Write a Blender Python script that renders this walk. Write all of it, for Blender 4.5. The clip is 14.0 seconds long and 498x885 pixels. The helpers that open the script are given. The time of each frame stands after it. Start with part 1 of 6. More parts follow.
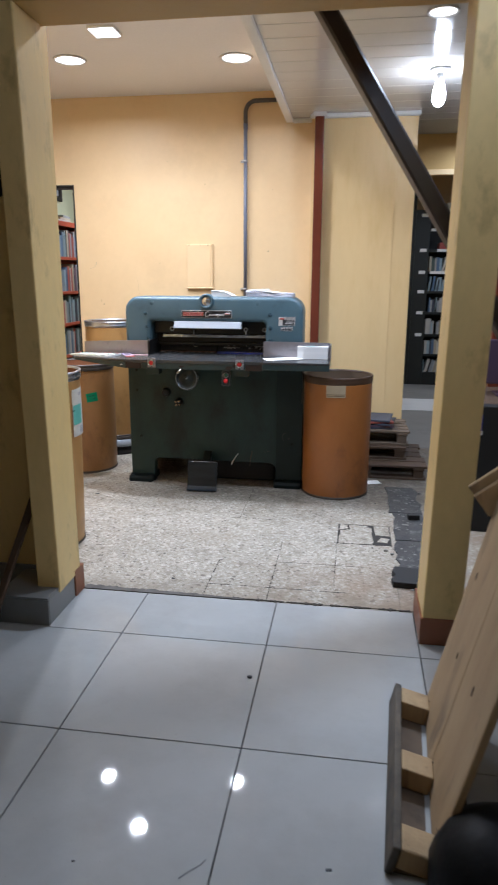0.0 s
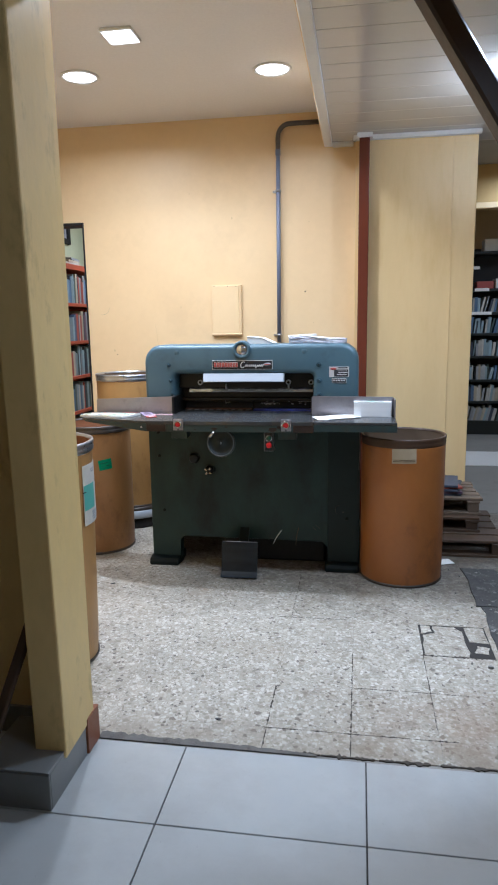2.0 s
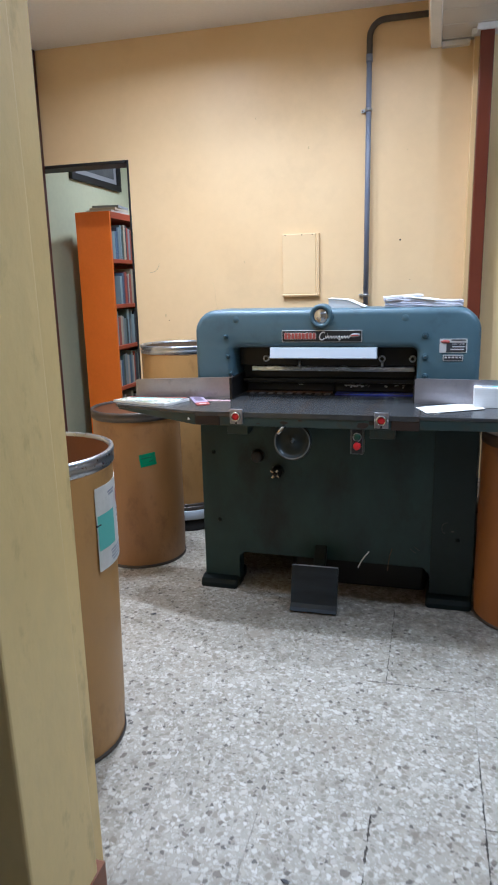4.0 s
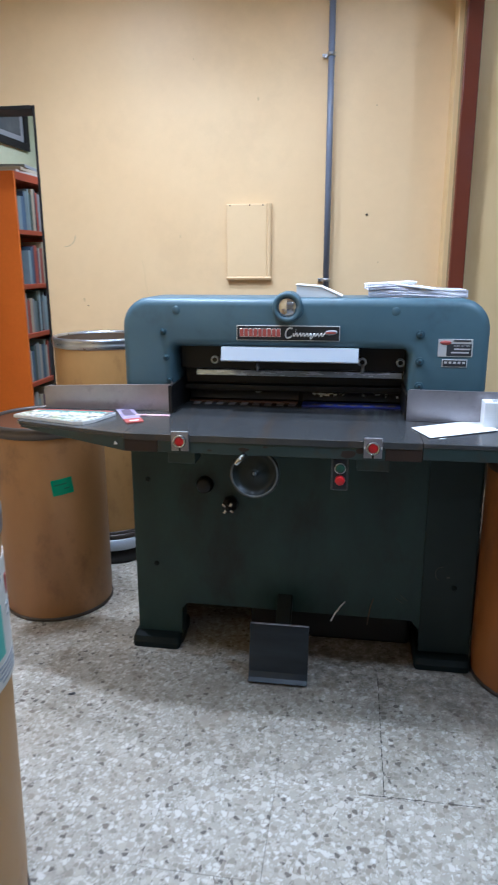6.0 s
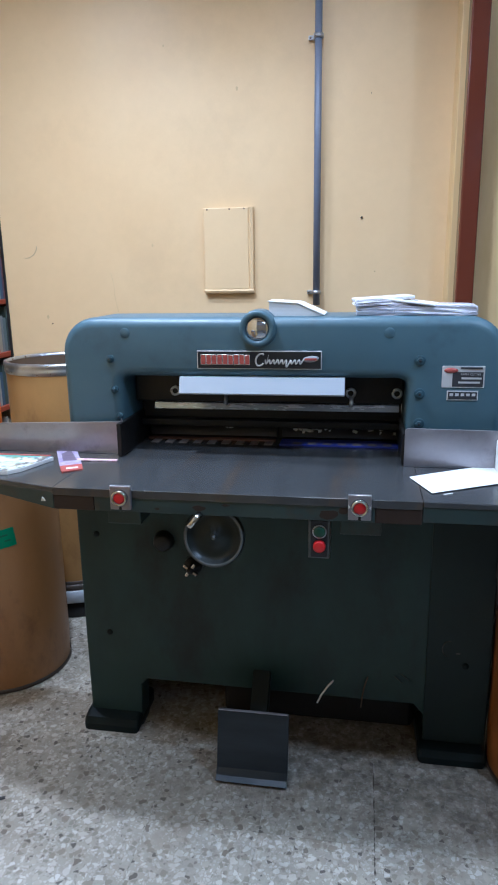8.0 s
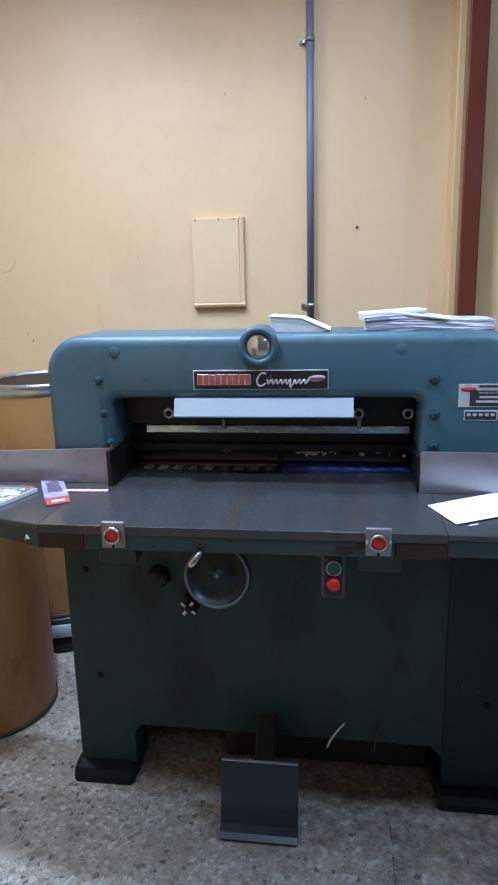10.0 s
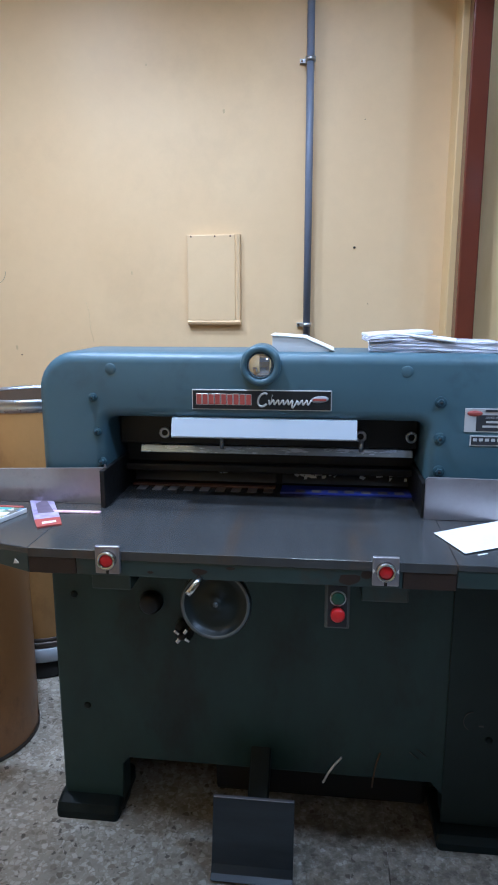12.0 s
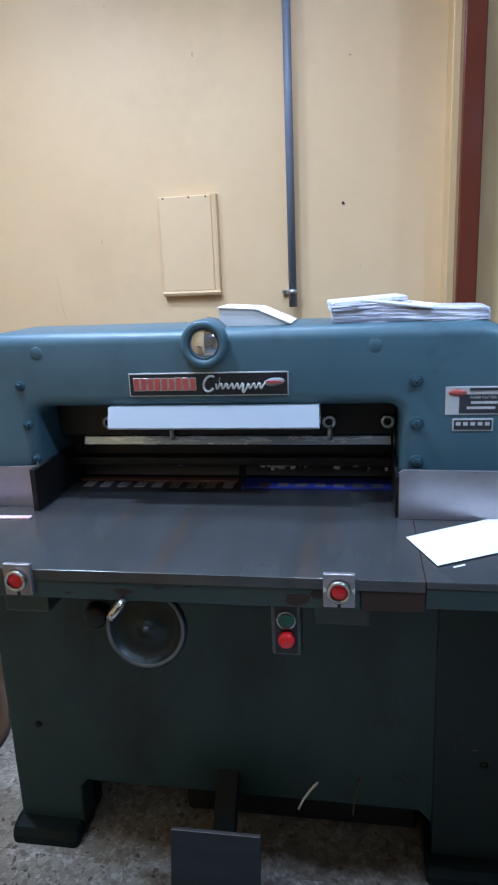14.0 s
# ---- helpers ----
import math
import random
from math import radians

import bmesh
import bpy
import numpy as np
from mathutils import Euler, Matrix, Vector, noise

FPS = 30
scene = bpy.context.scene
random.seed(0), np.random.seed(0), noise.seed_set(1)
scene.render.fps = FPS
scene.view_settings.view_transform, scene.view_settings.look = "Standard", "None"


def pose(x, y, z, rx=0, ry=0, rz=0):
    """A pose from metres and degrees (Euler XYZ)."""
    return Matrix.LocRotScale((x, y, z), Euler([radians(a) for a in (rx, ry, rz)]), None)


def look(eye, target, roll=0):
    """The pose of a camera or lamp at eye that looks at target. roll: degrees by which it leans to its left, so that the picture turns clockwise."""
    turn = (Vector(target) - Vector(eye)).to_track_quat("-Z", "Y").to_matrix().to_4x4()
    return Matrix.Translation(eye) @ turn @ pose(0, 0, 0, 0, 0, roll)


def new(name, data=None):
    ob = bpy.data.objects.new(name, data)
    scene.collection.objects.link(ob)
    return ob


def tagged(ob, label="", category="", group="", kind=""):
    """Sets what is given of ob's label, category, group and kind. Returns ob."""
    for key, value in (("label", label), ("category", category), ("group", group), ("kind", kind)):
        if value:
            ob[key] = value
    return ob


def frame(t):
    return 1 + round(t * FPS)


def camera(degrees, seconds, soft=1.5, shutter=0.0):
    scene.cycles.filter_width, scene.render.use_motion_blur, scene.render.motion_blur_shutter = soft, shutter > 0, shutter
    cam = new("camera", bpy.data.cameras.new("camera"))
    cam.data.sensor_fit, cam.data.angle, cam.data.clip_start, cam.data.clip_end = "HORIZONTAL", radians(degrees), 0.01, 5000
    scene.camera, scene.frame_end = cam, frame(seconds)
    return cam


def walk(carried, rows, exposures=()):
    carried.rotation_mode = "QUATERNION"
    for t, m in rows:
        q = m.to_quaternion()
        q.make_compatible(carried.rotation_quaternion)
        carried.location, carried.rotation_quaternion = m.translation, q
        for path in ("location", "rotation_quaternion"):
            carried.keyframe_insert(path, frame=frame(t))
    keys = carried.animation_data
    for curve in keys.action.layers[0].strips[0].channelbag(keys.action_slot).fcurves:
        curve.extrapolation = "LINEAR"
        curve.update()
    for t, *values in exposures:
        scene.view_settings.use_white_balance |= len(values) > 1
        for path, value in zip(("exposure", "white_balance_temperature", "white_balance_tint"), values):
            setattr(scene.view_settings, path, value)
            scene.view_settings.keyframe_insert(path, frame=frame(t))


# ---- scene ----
cam = camera(40.8, 14.0, soft=1.9, shutter=0.4)
PATH = [
    (0, (0.0, 0.029, 1.43), (-0.295, 1.949, 0.952), 0.2),
    (0.5, (-0.071, 0.228, 1.424), (-0.49, 2.119, 0.926), -0.8),
    (1, (-0.127, 0.462, 1.413), (-0.663, 2.325, 0.917), -0.4),
    (1.5, (-0.241, 0.68, 1.387), (-0.668, 2.596, 1.001), -1.7),
    (2, (-0.334, 0.784, 1.414), (-0.655, 2.727, 1.067), -0.9),
    (2.5, (-0.36, 0.974, 1.417), (-0.777, 2.893, 1.038), -1.7),
    (5, (-0.638, 1.993, 1.406), (-1.16, 3.867, 0.942), -1.4),
    (5.5, (-0.679, 2.117, 1.41), (-1.105, 4.015, 0.945), -1.2),
    (6, (-0.773, 2.295, 1.413), (-1.068, 4.204, 0.898), -0.2),
    (6.5, (-0.79, 2.403, 1.416), (-0.973, 4.34, 0.953), 0.5),
    (7, (-0.747, 2.554, 1.418), (-1.14, 4.464, 0.972), -2.1),
    (7.5, (-0.695, 2.653, 1.428), (-1.102, 4.552, 0.95), -1.9),
    (8, (-0.704, 2.725, 1.422), (-1.034, 4.635, 0.931), -0.9),
    (10.5, (-0.789, 2.872, 1.43), (-1.052, 4.807, 0.998), -1.0),
    (11, (-0.792, 2.879, 1.437), (-1.051, 4.82, 1.03), -0.1),
    (11.5, (-0.813, 2.894, 1.434), (-1.068, 4.835, 1.026), -0.2),
    (12, (-0.831, 2.913, 1.424), (-1.055, 4.858, 1.016), -0.1),
    (12.5, (-0.802, 2.94, 1.422), (-1.102, 4.864, 0.964), -0.6),
    (13, (-0.735, 3.057, 1.418), (-1.003, 4.984, 0.955), -1.6),
    (13.5, (-0.7, 3.109, 1.43), (-1.049, 5.026, 0.981), -1.9),
    (14, (-0.671, 3.169, 1.419), (-0.994, 5.08, 0.922), -2.4),
]
EXPOSURES = [(0.0, 0.05, 5480, 14), (0.5, 0.0, 5400, 12), (1.0, 0.13, 5200, 8), (2.0, 0.0, 5230, 11), (2.5, -0.04, 5220, 12), (5.0, -0.13, 5000, 10), (7.5, -0.28, 4790, 10), (14.0, -0.40, 4620, 10)]
walk(cam, [(t, look(eye, target, roll)) for t, eye, target, roll in PATH], EXPOSURES)

# ---- world and lamps ----
world = bpy.data.worlds.new("world")
scene.world = world
world.use_nodes = True
world.node_tree.nodes["Background"].inputs[0].default_value = (0.6, 0.7, 0.85, 1)
world.node_tree.nodes["Background"].inputs[1].default_value = 0.05


def lamp(name, kind, place, watts, colour, size=0.2, size_y=None, turn=(0, 0, 0), spread=180):
    data = bpy.data.lights.new(name, kind)
    data.energy, data.color = watts, colour
    if kind == "AREA":
        data.shape = "RECTANGLE" if size_y else "DISK"
        data.size = size
        if size_y:
            data.size_y = size_y
        data.spread = radians(spread)
    else:
        data.shadow_soft_size = size
    ob = new(name, data)
    ob.matrix_world = pose(*place, *turn)
    return ob


# The last two are unseen, added to light the cutter's front and floor.
DOWNLIGHTS = [(-1.975, 4.82), (-0.848, 4.93), (-1.54, 4.31), (-1.98, 3.5), (-0.95, 3.5)]
CEILING_Z, SOFFIT_Z = 2.865, 2.65
WARM, COOL = (1.0, 0.985, 0.96), (0.86, 0.94, 1.0)
for (lx, ly), watts in zip(DOWNLIGHTS, (20, 10, 29, 7.5, 7.5)):
    lamp("downlight_lamp", "AREA", (lx, ly, CEILING_Z - 0.024), watts, WARM, 0.11, spread=142 if watts > 25 else 150 if watts == 10 else 164)
lamp("soffit_downlight_lamp", "AREA", (0.358, 3.657, SOFFIT_Z - 0.02), 26, COOL, 0.12, spread=142)
# Unseen fill over the front room, added to brighten posts and tiles.
lamp("front_room_fill_lamp", "POINT", (0.35, 1.75, 2.58), 10.5, COOL, 0.12)
lamp("back_room_lamp", "AREA", (-2.2, 7.0, 2.75), 27, WARM, 0.3, spread=175)
lamp("library_lamp", "AREA", (1.5, 7.9, 2.95), 28, COOL, 0.3, 1.2, spread=175)


# ---- materials ----
def nodes_of(name):
    m = bpy.data.materials.new(name)
    m.use_nodes = True
    t = m.node_tree
    return m, t, t.nodes["Principled BSDF"], t.nodes, t.links


def coords(t, scale=(1, 1, 1), jitter=False):
    n, k = t.nodes, t.links
    c = n.new("ShaderNodeTexCoord")
    mp = n.new("ShaderNodeMapping")
    mp.inputs["Scale"].default_value = scale
    k.new(c.outputs["Object"], mp.inputs["Vector"])
    if jitter:
        info = n.new("ShaderNodeObjectInfo")
        mul = n.new("ShaderNodeVectorMath")
        mul.operation = "SCALE"
        mul.inputs[0].default_value = (37.1, 17.3, 5.7)
        k.new(info.outputs["Random"], mul.inputs["Scale"])
        k.new(mul.outputs[0], mp.inputs["Location"])
    return mp.outputs[0]


def noise_of(t, vec, scale, detail=4, rough=0.55):
    n = t.nodes.new("ShaderNodeTexNoise")
    n.inputs["Scale"].default_value, n.inputs["Detail"].default_value, n.inputs["Roughness"].default_value = scale, detail, rough
    t.links.new(vec, n.inputs["Vector"])
    return n.outputs["Fac"]


def ramp_of(t, fac, stops, hold=False):
    r = t.nodes.new("ShaderNodeValToRGB")
    r.color_ramp.interpolation = "CONSTANT" if hold else "LINEAR"
    els = r.color_ramp.elements
    while len(els) < len(stops):
        els.new(0.5)
    for e, (p, c) in zip(els, stops):
        e.position = p
        e.color = (*c, 1) if len(c) == 3 else c
    t.links.new(fac, r.inputs["Fac"])
    return r.outputs["Color"]


def mix_of(t, fac, a, b, kind="MIX"):
    m = t.nodes.new("ShaderNodeMix")
    m.data_type, m.blend_type = "RGBA", kind
    for sock, v in ((m.inputs[0], fac), (m.inputs[6], a), (m.inputs[7], b)):
        if isinstance(v, (int, float)):
            sock.default_value = v
        elif isinstance(v, tuple):
            sock.default_value = (*v, 1)
        else:
            t.links.new(v, sock)
    return m.outputs[2]


def g3(v):
    return (v, v, v)


def surface(name, colour, second=None, rough=0.5, metal=0.0, big=1.5, fine=40.0, bump=0.15, stain=None, stain_amount=0.5, stain_scale=3.0, stretch=(1, 1, 1),
            spec=0.5, jitter=False, piece_var=0.0, coat=0.0, grain_mix=0.35, rough_var=0.05):
    """Colour that drifts at a large scale, with fine grain, optional stains and relief."""
    m, t, b, n, k = nodes_of(name)
    vec = coords(t, stretch, jitter)
    second = second or tuple(c * 0.82 for c in colour)
    wide = noise_of(t, vec, big, 5, 0.6)
    col = mix_of(t, ramp_of(t, wide, [(0.35, g3(0)), (0.68, g3(1))]), colour, second)
    grain = noise_of(t, vec, fine, 6, 0.65)
    col = mix_of(t, grain_mix, col, mix_of(t, grain, tuple(c * 0.72 for c in colour), tuple(min(1, c * 1.22) for c in colour)))
    if stain:
        s = noise_of(t, vec, stain_scale, 8, 0.68)
        mask = ramp_of(t, s, [(0.55, g3(0)), (0.72, g3(stain_amount))])
        col = mix_of(t, mask, col, stain)
    if piece_var:
        info = n.new("ShaderNodeObjectInfo")
        shade = ramp_of(t, info.outputs["Random"], [(0, g3(1 - piece_var)), (1, g3(1))])
        col = mix_of(t, 1.0, col, shade, "MULTIPLY")
    k.new(col, b.inputs["Base Color"])
    rr = ramp_of(t, grain, [(0.3, g3(max(0.02, rough - rough_var))), (0.7, g3(min(1, rough + rough_var)))])
    k.new(rr, b.inputs["Roughness"])
    b.inputs["Metallic"].default_value = metal
    b.inputs["Specular IOR Level"].default_value = spec
    b.inputs["Coat Weight"].default_value = coat
    if bump:
        bp = n.new("ShaderNodeBump")
        bp.inputs["Strength"].default_value, bp.inputs["Distance"].default_value = bump, 0.004
        k.new(grain, bp.inputs["Height"])
        k.new(bp.outputs[0], b.inputs["Normal"])
    return m


def plain(name, colour, rough=0.5, metal=0.0, emit=0.0):
    m, t, b, n, k = nodes_of(name)
    b.inputs["Base Color"].default_value = (*colour, 1)
    b.inputs["Roughness"].default_value, b.inputs["Metallic"].default_value = rough, metal
    if emit:
        b.inputs["Emission Color"].default_value = (*colour, 1)
        b.inputs["Emission Strength"].default_value = emit
    return m


def terrazzo():
    m, t, b, n, k = nodes_of("terrazzo")
    vec = coords(t, jitter=True)
    warp = n.new("ShaderNodeTexNoise")
    warp.inputs["Scale"].default_value = 60
    k.new(vec, warp.inputs["Vector"])
    bent = mix_of(t, 0.012, vec, warp.outputs["Color"], "ADD")

    def chips(scale, share, colours):
        v = n.new("ShaderNodeTexVoronoi")
        v.inputs["Scale"].default_value = scale
        k.new(bent, v.inputs["Vector"])
        edge = n.new("ShaderNodeTexVoronoi")
        edge.feature = "DISTANCE_TO_EDGE"
        edge.inputs["Scale"].default_value = scale
        k.new(bent, edge.inputs["Vector"])
        sep = n.new("ShaderNodeSeparateColor")
        k.new(v.outputs["Color"], sep.inputs[0])
        body = ramp_of(t, edge.outputs["Distance"], [(0.09, g3(0)), (0.14, g3(1))])
        pick = ramp_of(t, sep.outputs[1], [(0, g3(1)), (share, g3(0))], hold=True)
        col = ramp_of(t, sep.outputs[0], colours, hold=True)
        return mix_of(t, 1.0, body, pick, "MULTIPLY"), col

    base = mix_of(t, noise_of(t, vec, 4, 5), (0.34, 0.32, 0.262), (0.42, 0.396, 0.33))
    base = mix_of(t, 0.4, base, mix_of(t, noise_of(t, vec, 160, 5, 0.7), (0.33, 0.31, 0.285), (0.60, 0.575, 0.535)))
    mask, col = chips(118, 0.6, [(0, (0.52, 0.49, 0.44)), (0.25, (0.34, 0.315, 0.27)), (0.4, (0.56, 0.545, 0.51)), (0.78, (0.24, 0.215, 0.185)), (0.88, (0.45, 0.415, 0.365))])
    base = mix_of(t, mask, base, col)
    mask, col = chips(68, 0.58, [(0, (0.62, 0.615, 0.575)), (0.28, (0.30, 0.28, 0.23)), (0.50, (0.50, 0.475, 0.43)), (0.66, (0.13, 0.115, 0.10)), (0.74, (0.40, 0.37, 0.32)), (0.90, (0.66, 0.655, 0.635))])
    base = mix_of(t, mask, base, col)
    mask, col = chips(50, 0.24, [(0, (0.57, 0.55, 0.505)), (0.3, (0.31, 0.28, 0.23)), (0.6, (0.46, 0.43, 0.37)), (0.84, (0.20, 0.175, 0.145)), (0.92, (0.64, 0.63, 0.60))])
    base = mix_of(t, mask, base, col)
    # worn dirt, continuous over the tiles
    geo = n.new("ShaderNodeNewGeometry")
    dirt = noise_of(t, geo.outputs["Position"], 1.6, 7, 0.7)
    base = mix_of(t, ramp_of(t, dirt, [(0.52, g3(0)), (0.72, g3(0.5))]), base, (0.30, 0.245, 0.18))
    smudge = noise_of(t, geo.outputs["Position"], 9, 6, 0.7)
    # brown grime trodden in beside the rubber matting and along the threshold
    sepp = n.new("ShaderNodeSeparateXYZ")
    k.new(geo.outputs["Position"], sepp.inputs[0])
    def band(out, a, b_):
        r = n.new("ShaderNodeMapRange")
        r.inputs["From Min"].default_value, r.inputs["From Max"].default_value = a, b_
        k.new(out, r.inputs["Value"])
        return r.outputs[0]

    def both(p, q):
        return mix_of(t, 1.0, p, q, "MULTIPLY")

    pos = geo.outputs["Position"]
    east, south = band(sepp.outputs[0], -0.55, 0.4), band(sepp.outputs[1], 3.35, 2.85)
    patch = ramp_of(t, noise_of(t, pos, 3.0, 8, 0.74), [(0.36, g3(0)), (0.56, g3(1))])
    base = mix_of(t, both(both(east, south), patch), base, (0.22, 0.115, 0.05))
    lane = band(sepp.outputs[0], 0.0, 0.42)
    base = mix_of(t, both(both(lane, patch), (0.7, 0.7, 0.7)), base, (0.21, 0.15, 0.10))
    # dust along the threshold
    sill = both(band(sepp.outputs[1], 3.0, 2.83), ramp_of(t, noise_of(t, pos, 6, 7, 0.7), [(0.35, g3(0)), (0.6, g3(0.75))]))
    base = mix_of(t, sill, base, (0.24, 0.205, 0.155))
    # trodden-in machine oil plus painted table shade before the cutter, thickest beside the pedal
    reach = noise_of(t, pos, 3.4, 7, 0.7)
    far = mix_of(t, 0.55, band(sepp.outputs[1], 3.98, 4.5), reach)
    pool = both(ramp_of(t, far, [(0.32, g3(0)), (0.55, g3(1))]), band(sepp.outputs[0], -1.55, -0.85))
    oil_shade = both(pool, ramp_of(t, noise_of(t, pos, 26, 6, 0.7), [(0.28, g3(0.3)), (0.6, g3(0.85))]))
    base = mix_of(t, oil_shade, base, (0.055, 0.042, 0.03))
    base = mix_of(t, ramp_of(t, smudge, [(0.54, g3(0)), (0.72, g3(0.65))]), base, (0.2, 0.17, 0.13))
    info = n.new("ShaderNodeObjectInfo")
    base = mix_of(t, 1.0, base, ramp_of(t, info.outputs["Random"], [(0, g3(0.93)), (1, g3(1))]), "MULTIPLY")
    base = mix_of(t, 1.0, base, (0.95, 0.92, 0.865), "MULTIPLY")
    k.new(base, b.inputs["Base Color"])
    k.new(ramp_of(t, smudge, [(0.3, g3(0.34)), (0.7, g3(0.6))]), b.inputs["Roughness"])
    bp = n.new("ShaderNodeBump")
    bp.inputs["Strength"].default_value, bp.inputs["Distance"].default_value = 0.2, 0.003
    k.new(noise_of(t, vec, 90, 6), bp.inputs["Height"])
    k.new(bp.outputs[0], b.inputs["Normal"])
    return m


def porcelain():
    m, t, b, n, k = nodes_of("porcelain_tile")
    geo = n.new("ShaderNodeNewGeometry")
    vec = coords(t, jitter=True)
    col = mix_of(t, noise_of(t, vec, 5, 4), (0.40, 0.412, 0.408), (0.46, 0.472, 0.466))
    dust = noise_of(t, geo.outputs["Position"], 2.5, 8, 0.7)
    col = mix_of(t, ramp_of(t, dust, [(0.46, g3(0)), (0.74, g3(0.45))]), col, (0.31, 0.30, 0.285))
    speck = noise_of(t, vec, 120, 2)
    col = mix_of(t, ramp_of(t, speck, [(0.72, g3(0)), (0.78, g3(0.5))]), col, (0.25, 0.25, 0.25))
    k.new(col, b.inputs["Base Color"])
    k.new(ramp_of(t, dust, [(0.3, g3(0.012)), (0.75, g3(0.05))]), b.inputs["Roughness"])
    b.inputs["Specular IOR Level"].default_value = 0.24
    bp = n.new("ShaderNodeBump")
    bp.inputs["Strength"].default_value, bp.inputs["Distance"].default_value = 0.03, 0.002
    k.new(noise_of(t, vec, 18, 3), bp.inputs["Height"])
    k.new(bp.outputs[0], b.inputs["Normal"])
    return m


M_WALL = surface("yellow_wall_paint", (0.80, 0.605, 0.345), (0.735, 0.525, 0.28), 0.5, big=0.9, fine=22, bump=0.18, grain_mix=0.15, stain=(0.62, 0.45, 0.25), stain_amount=0.45, stain_scale=1.3)
M_BAY = surface("yellow_bay_paint", (0.80, 0.60, 0.305), (0.75, 0.535, 0.245), 0.45, big=1.6, fine=22, bump=0.15, grain_mix=0.15, stain=(0.66, 0.45, 0.17), stain_amount=0.5, stain_scale=1.6, stretch=(2.2, 1, 0.5))
M_POST = surface("yellow_post_paint", (0.80, 0.60, 0.26), (0.69, 0.50, 0.20), 0.5, big=2.2, fine=30, bump=0.3, stain=(0.3, 0.21, 0.08), stain_amount=0.7, stain_scale=6, stretch=(1, 1, 0.5))
# The header's shaded look is put into this darker brown-orange paint.
M_HEADER = surface("header_paint", (0.5, 0.33, 0.12), (0.44, 0.29, 0.1), 0.5, big=2, fine=30, bump=0.3)
M_GREENWALL = surface("pale_green_paint", (0.56, 0.59, 0.40), (0.50, 0.53, 0.355), 0.6, big=0.8, fine=25, bump=0.25)
M_CEIL = surface("white_ceiling_paint", (0.88, 0.85, 0.845), (0.84, 0.805, 0.80), 0.6, big=0.9, fine=60, bump=0.1)
M_PVC = surface("white_pvc_panel", (0.62, 0.59, 0.54), (0.56, 0.53, 0.485), 0.14, big=1, fine=20, bump=0.0, grain_mix=0.05, rough_var=0.0)
M_TRIM = surface("white_trim", (0.8, 0.79, 0.77), None, 0.35, big=2, fine=40, bump=0.05)
M_REDPOST = surface("red_oxide_paint", (0.155, 0.040, 0.021), (0.12, 0.030, 0.016), 0.2, big=1.2, fine=18, bump=0.0, grain_mix=0.05, rough_var=0.0)
M_DARKRED = surface("dark_red_paint", (0.07, 0.020, 0.015), None, 0.35, big=3, fine=20, bump=0.05, grain_mix=0.15)
M_BRACE = surface("dark_brown_paint", (0.022, 0.012, 0.012), None, 0.42, big=3, fine=30, bump=0.12)
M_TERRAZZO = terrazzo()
M_PORC = porcelain()
M_GROUT = surface("dark_grout", (0.07, 0.065, 0.06), None, 0.9, big=4, fine=80, bump=0.3)
M_GROUT2 = surface("cement_joint", (0.3, 0.28, 0.25), (0.13, 0.115, 0.1), 0.9, big=3, fine=40, bump=0.3)
M_MORTAR = surface("exposed_mortar", (0.045, 0.040, 0.036), (0.022, 0.02, 0.018), 0.95, big=8, fine=60, bump=0.4)
M_OPENJOINT = surface("dirty_joint", (0.075, 0.062, 0.05), (0.035, 0.03, 0.025), 0.95, big=6, fine=60, bump=0.3)
M_FILLER = surface("grey_filler", (0.15, 0.14, 0.13), (0.075, 0.068, 0.06), 0.95, big=14, fine=70, bump=0.6, stain=(0.04, 0.036, 0.032), stain_amount=0.8, stain_scale=22)
M_CONCRETE = surface("concrete_floor", (0.26, 0.25, 0.23), (0.2, 0.19, 0.17), 0.6, big=1.2, fine=50, bump=0.25, stain=(0.12, 0.11, 0.1), stain_scale=3)
# Darker than the floor tiles: shadow by the post is put into this grey.
M_PLINTH = surface("grey_tile_plinth", (0.21, 0.213, 0.21), (0.155, 0.158, 0.157), 0.35, big=3, fine=50, bump=0.08, stain=(0.2, 0.19, 0.17), stain_scale=6)
M_BROWNBASE = surface("brown_base_tile", (0.26, 0.09, 0.035), (0.2, 0.07, 0.03), 0.4, big=5, fine=50, bump=0.15)
M_BLUE = surface("blue_hammered_enamel", (0.074, 0.132, 0.164), (0.057, 0.106, 0.138), 0.42, big=3, fine=70, bump=0.04, grain_mix=0.15, stain=(0.045, 0.075, 0.092), stain_amount=0.75, stain_scale=6)
M_BOLT = surface("dark_blue_bolt_paint", (0.035, 0.07, 0.09), None, 0.6, big=9, fine=60, bump=0.05, spec=0.25)
M_BODY = surface("dark_green_enamel", (0.0215, 0.0465, 0.0445), (0.0100, 0.0190, 0.0190), 0.42, big=4.5, fine=50, bump=0.06, spec=0.35, stain=(0.009, 0.009, 0.008), stain_amount=0.7, stain_scale=4, stretch=(1.3, 1.3, 0.7))
# Darker copy of the body enamel, with the feet's shade in its colour.
M_BODYDARK = surface("near_black_shade_enamel", (0.008, 0.0135, 0.014), (0.0045, 0.0075, 0.0075), 0.45, big=3, fine=50, bump=0.1, spec=0.18)
# Darker copy of the body enamel; shade on the right side is put in.
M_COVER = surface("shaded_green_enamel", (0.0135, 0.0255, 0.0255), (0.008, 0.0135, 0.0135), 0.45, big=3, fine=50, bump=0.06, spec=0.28)
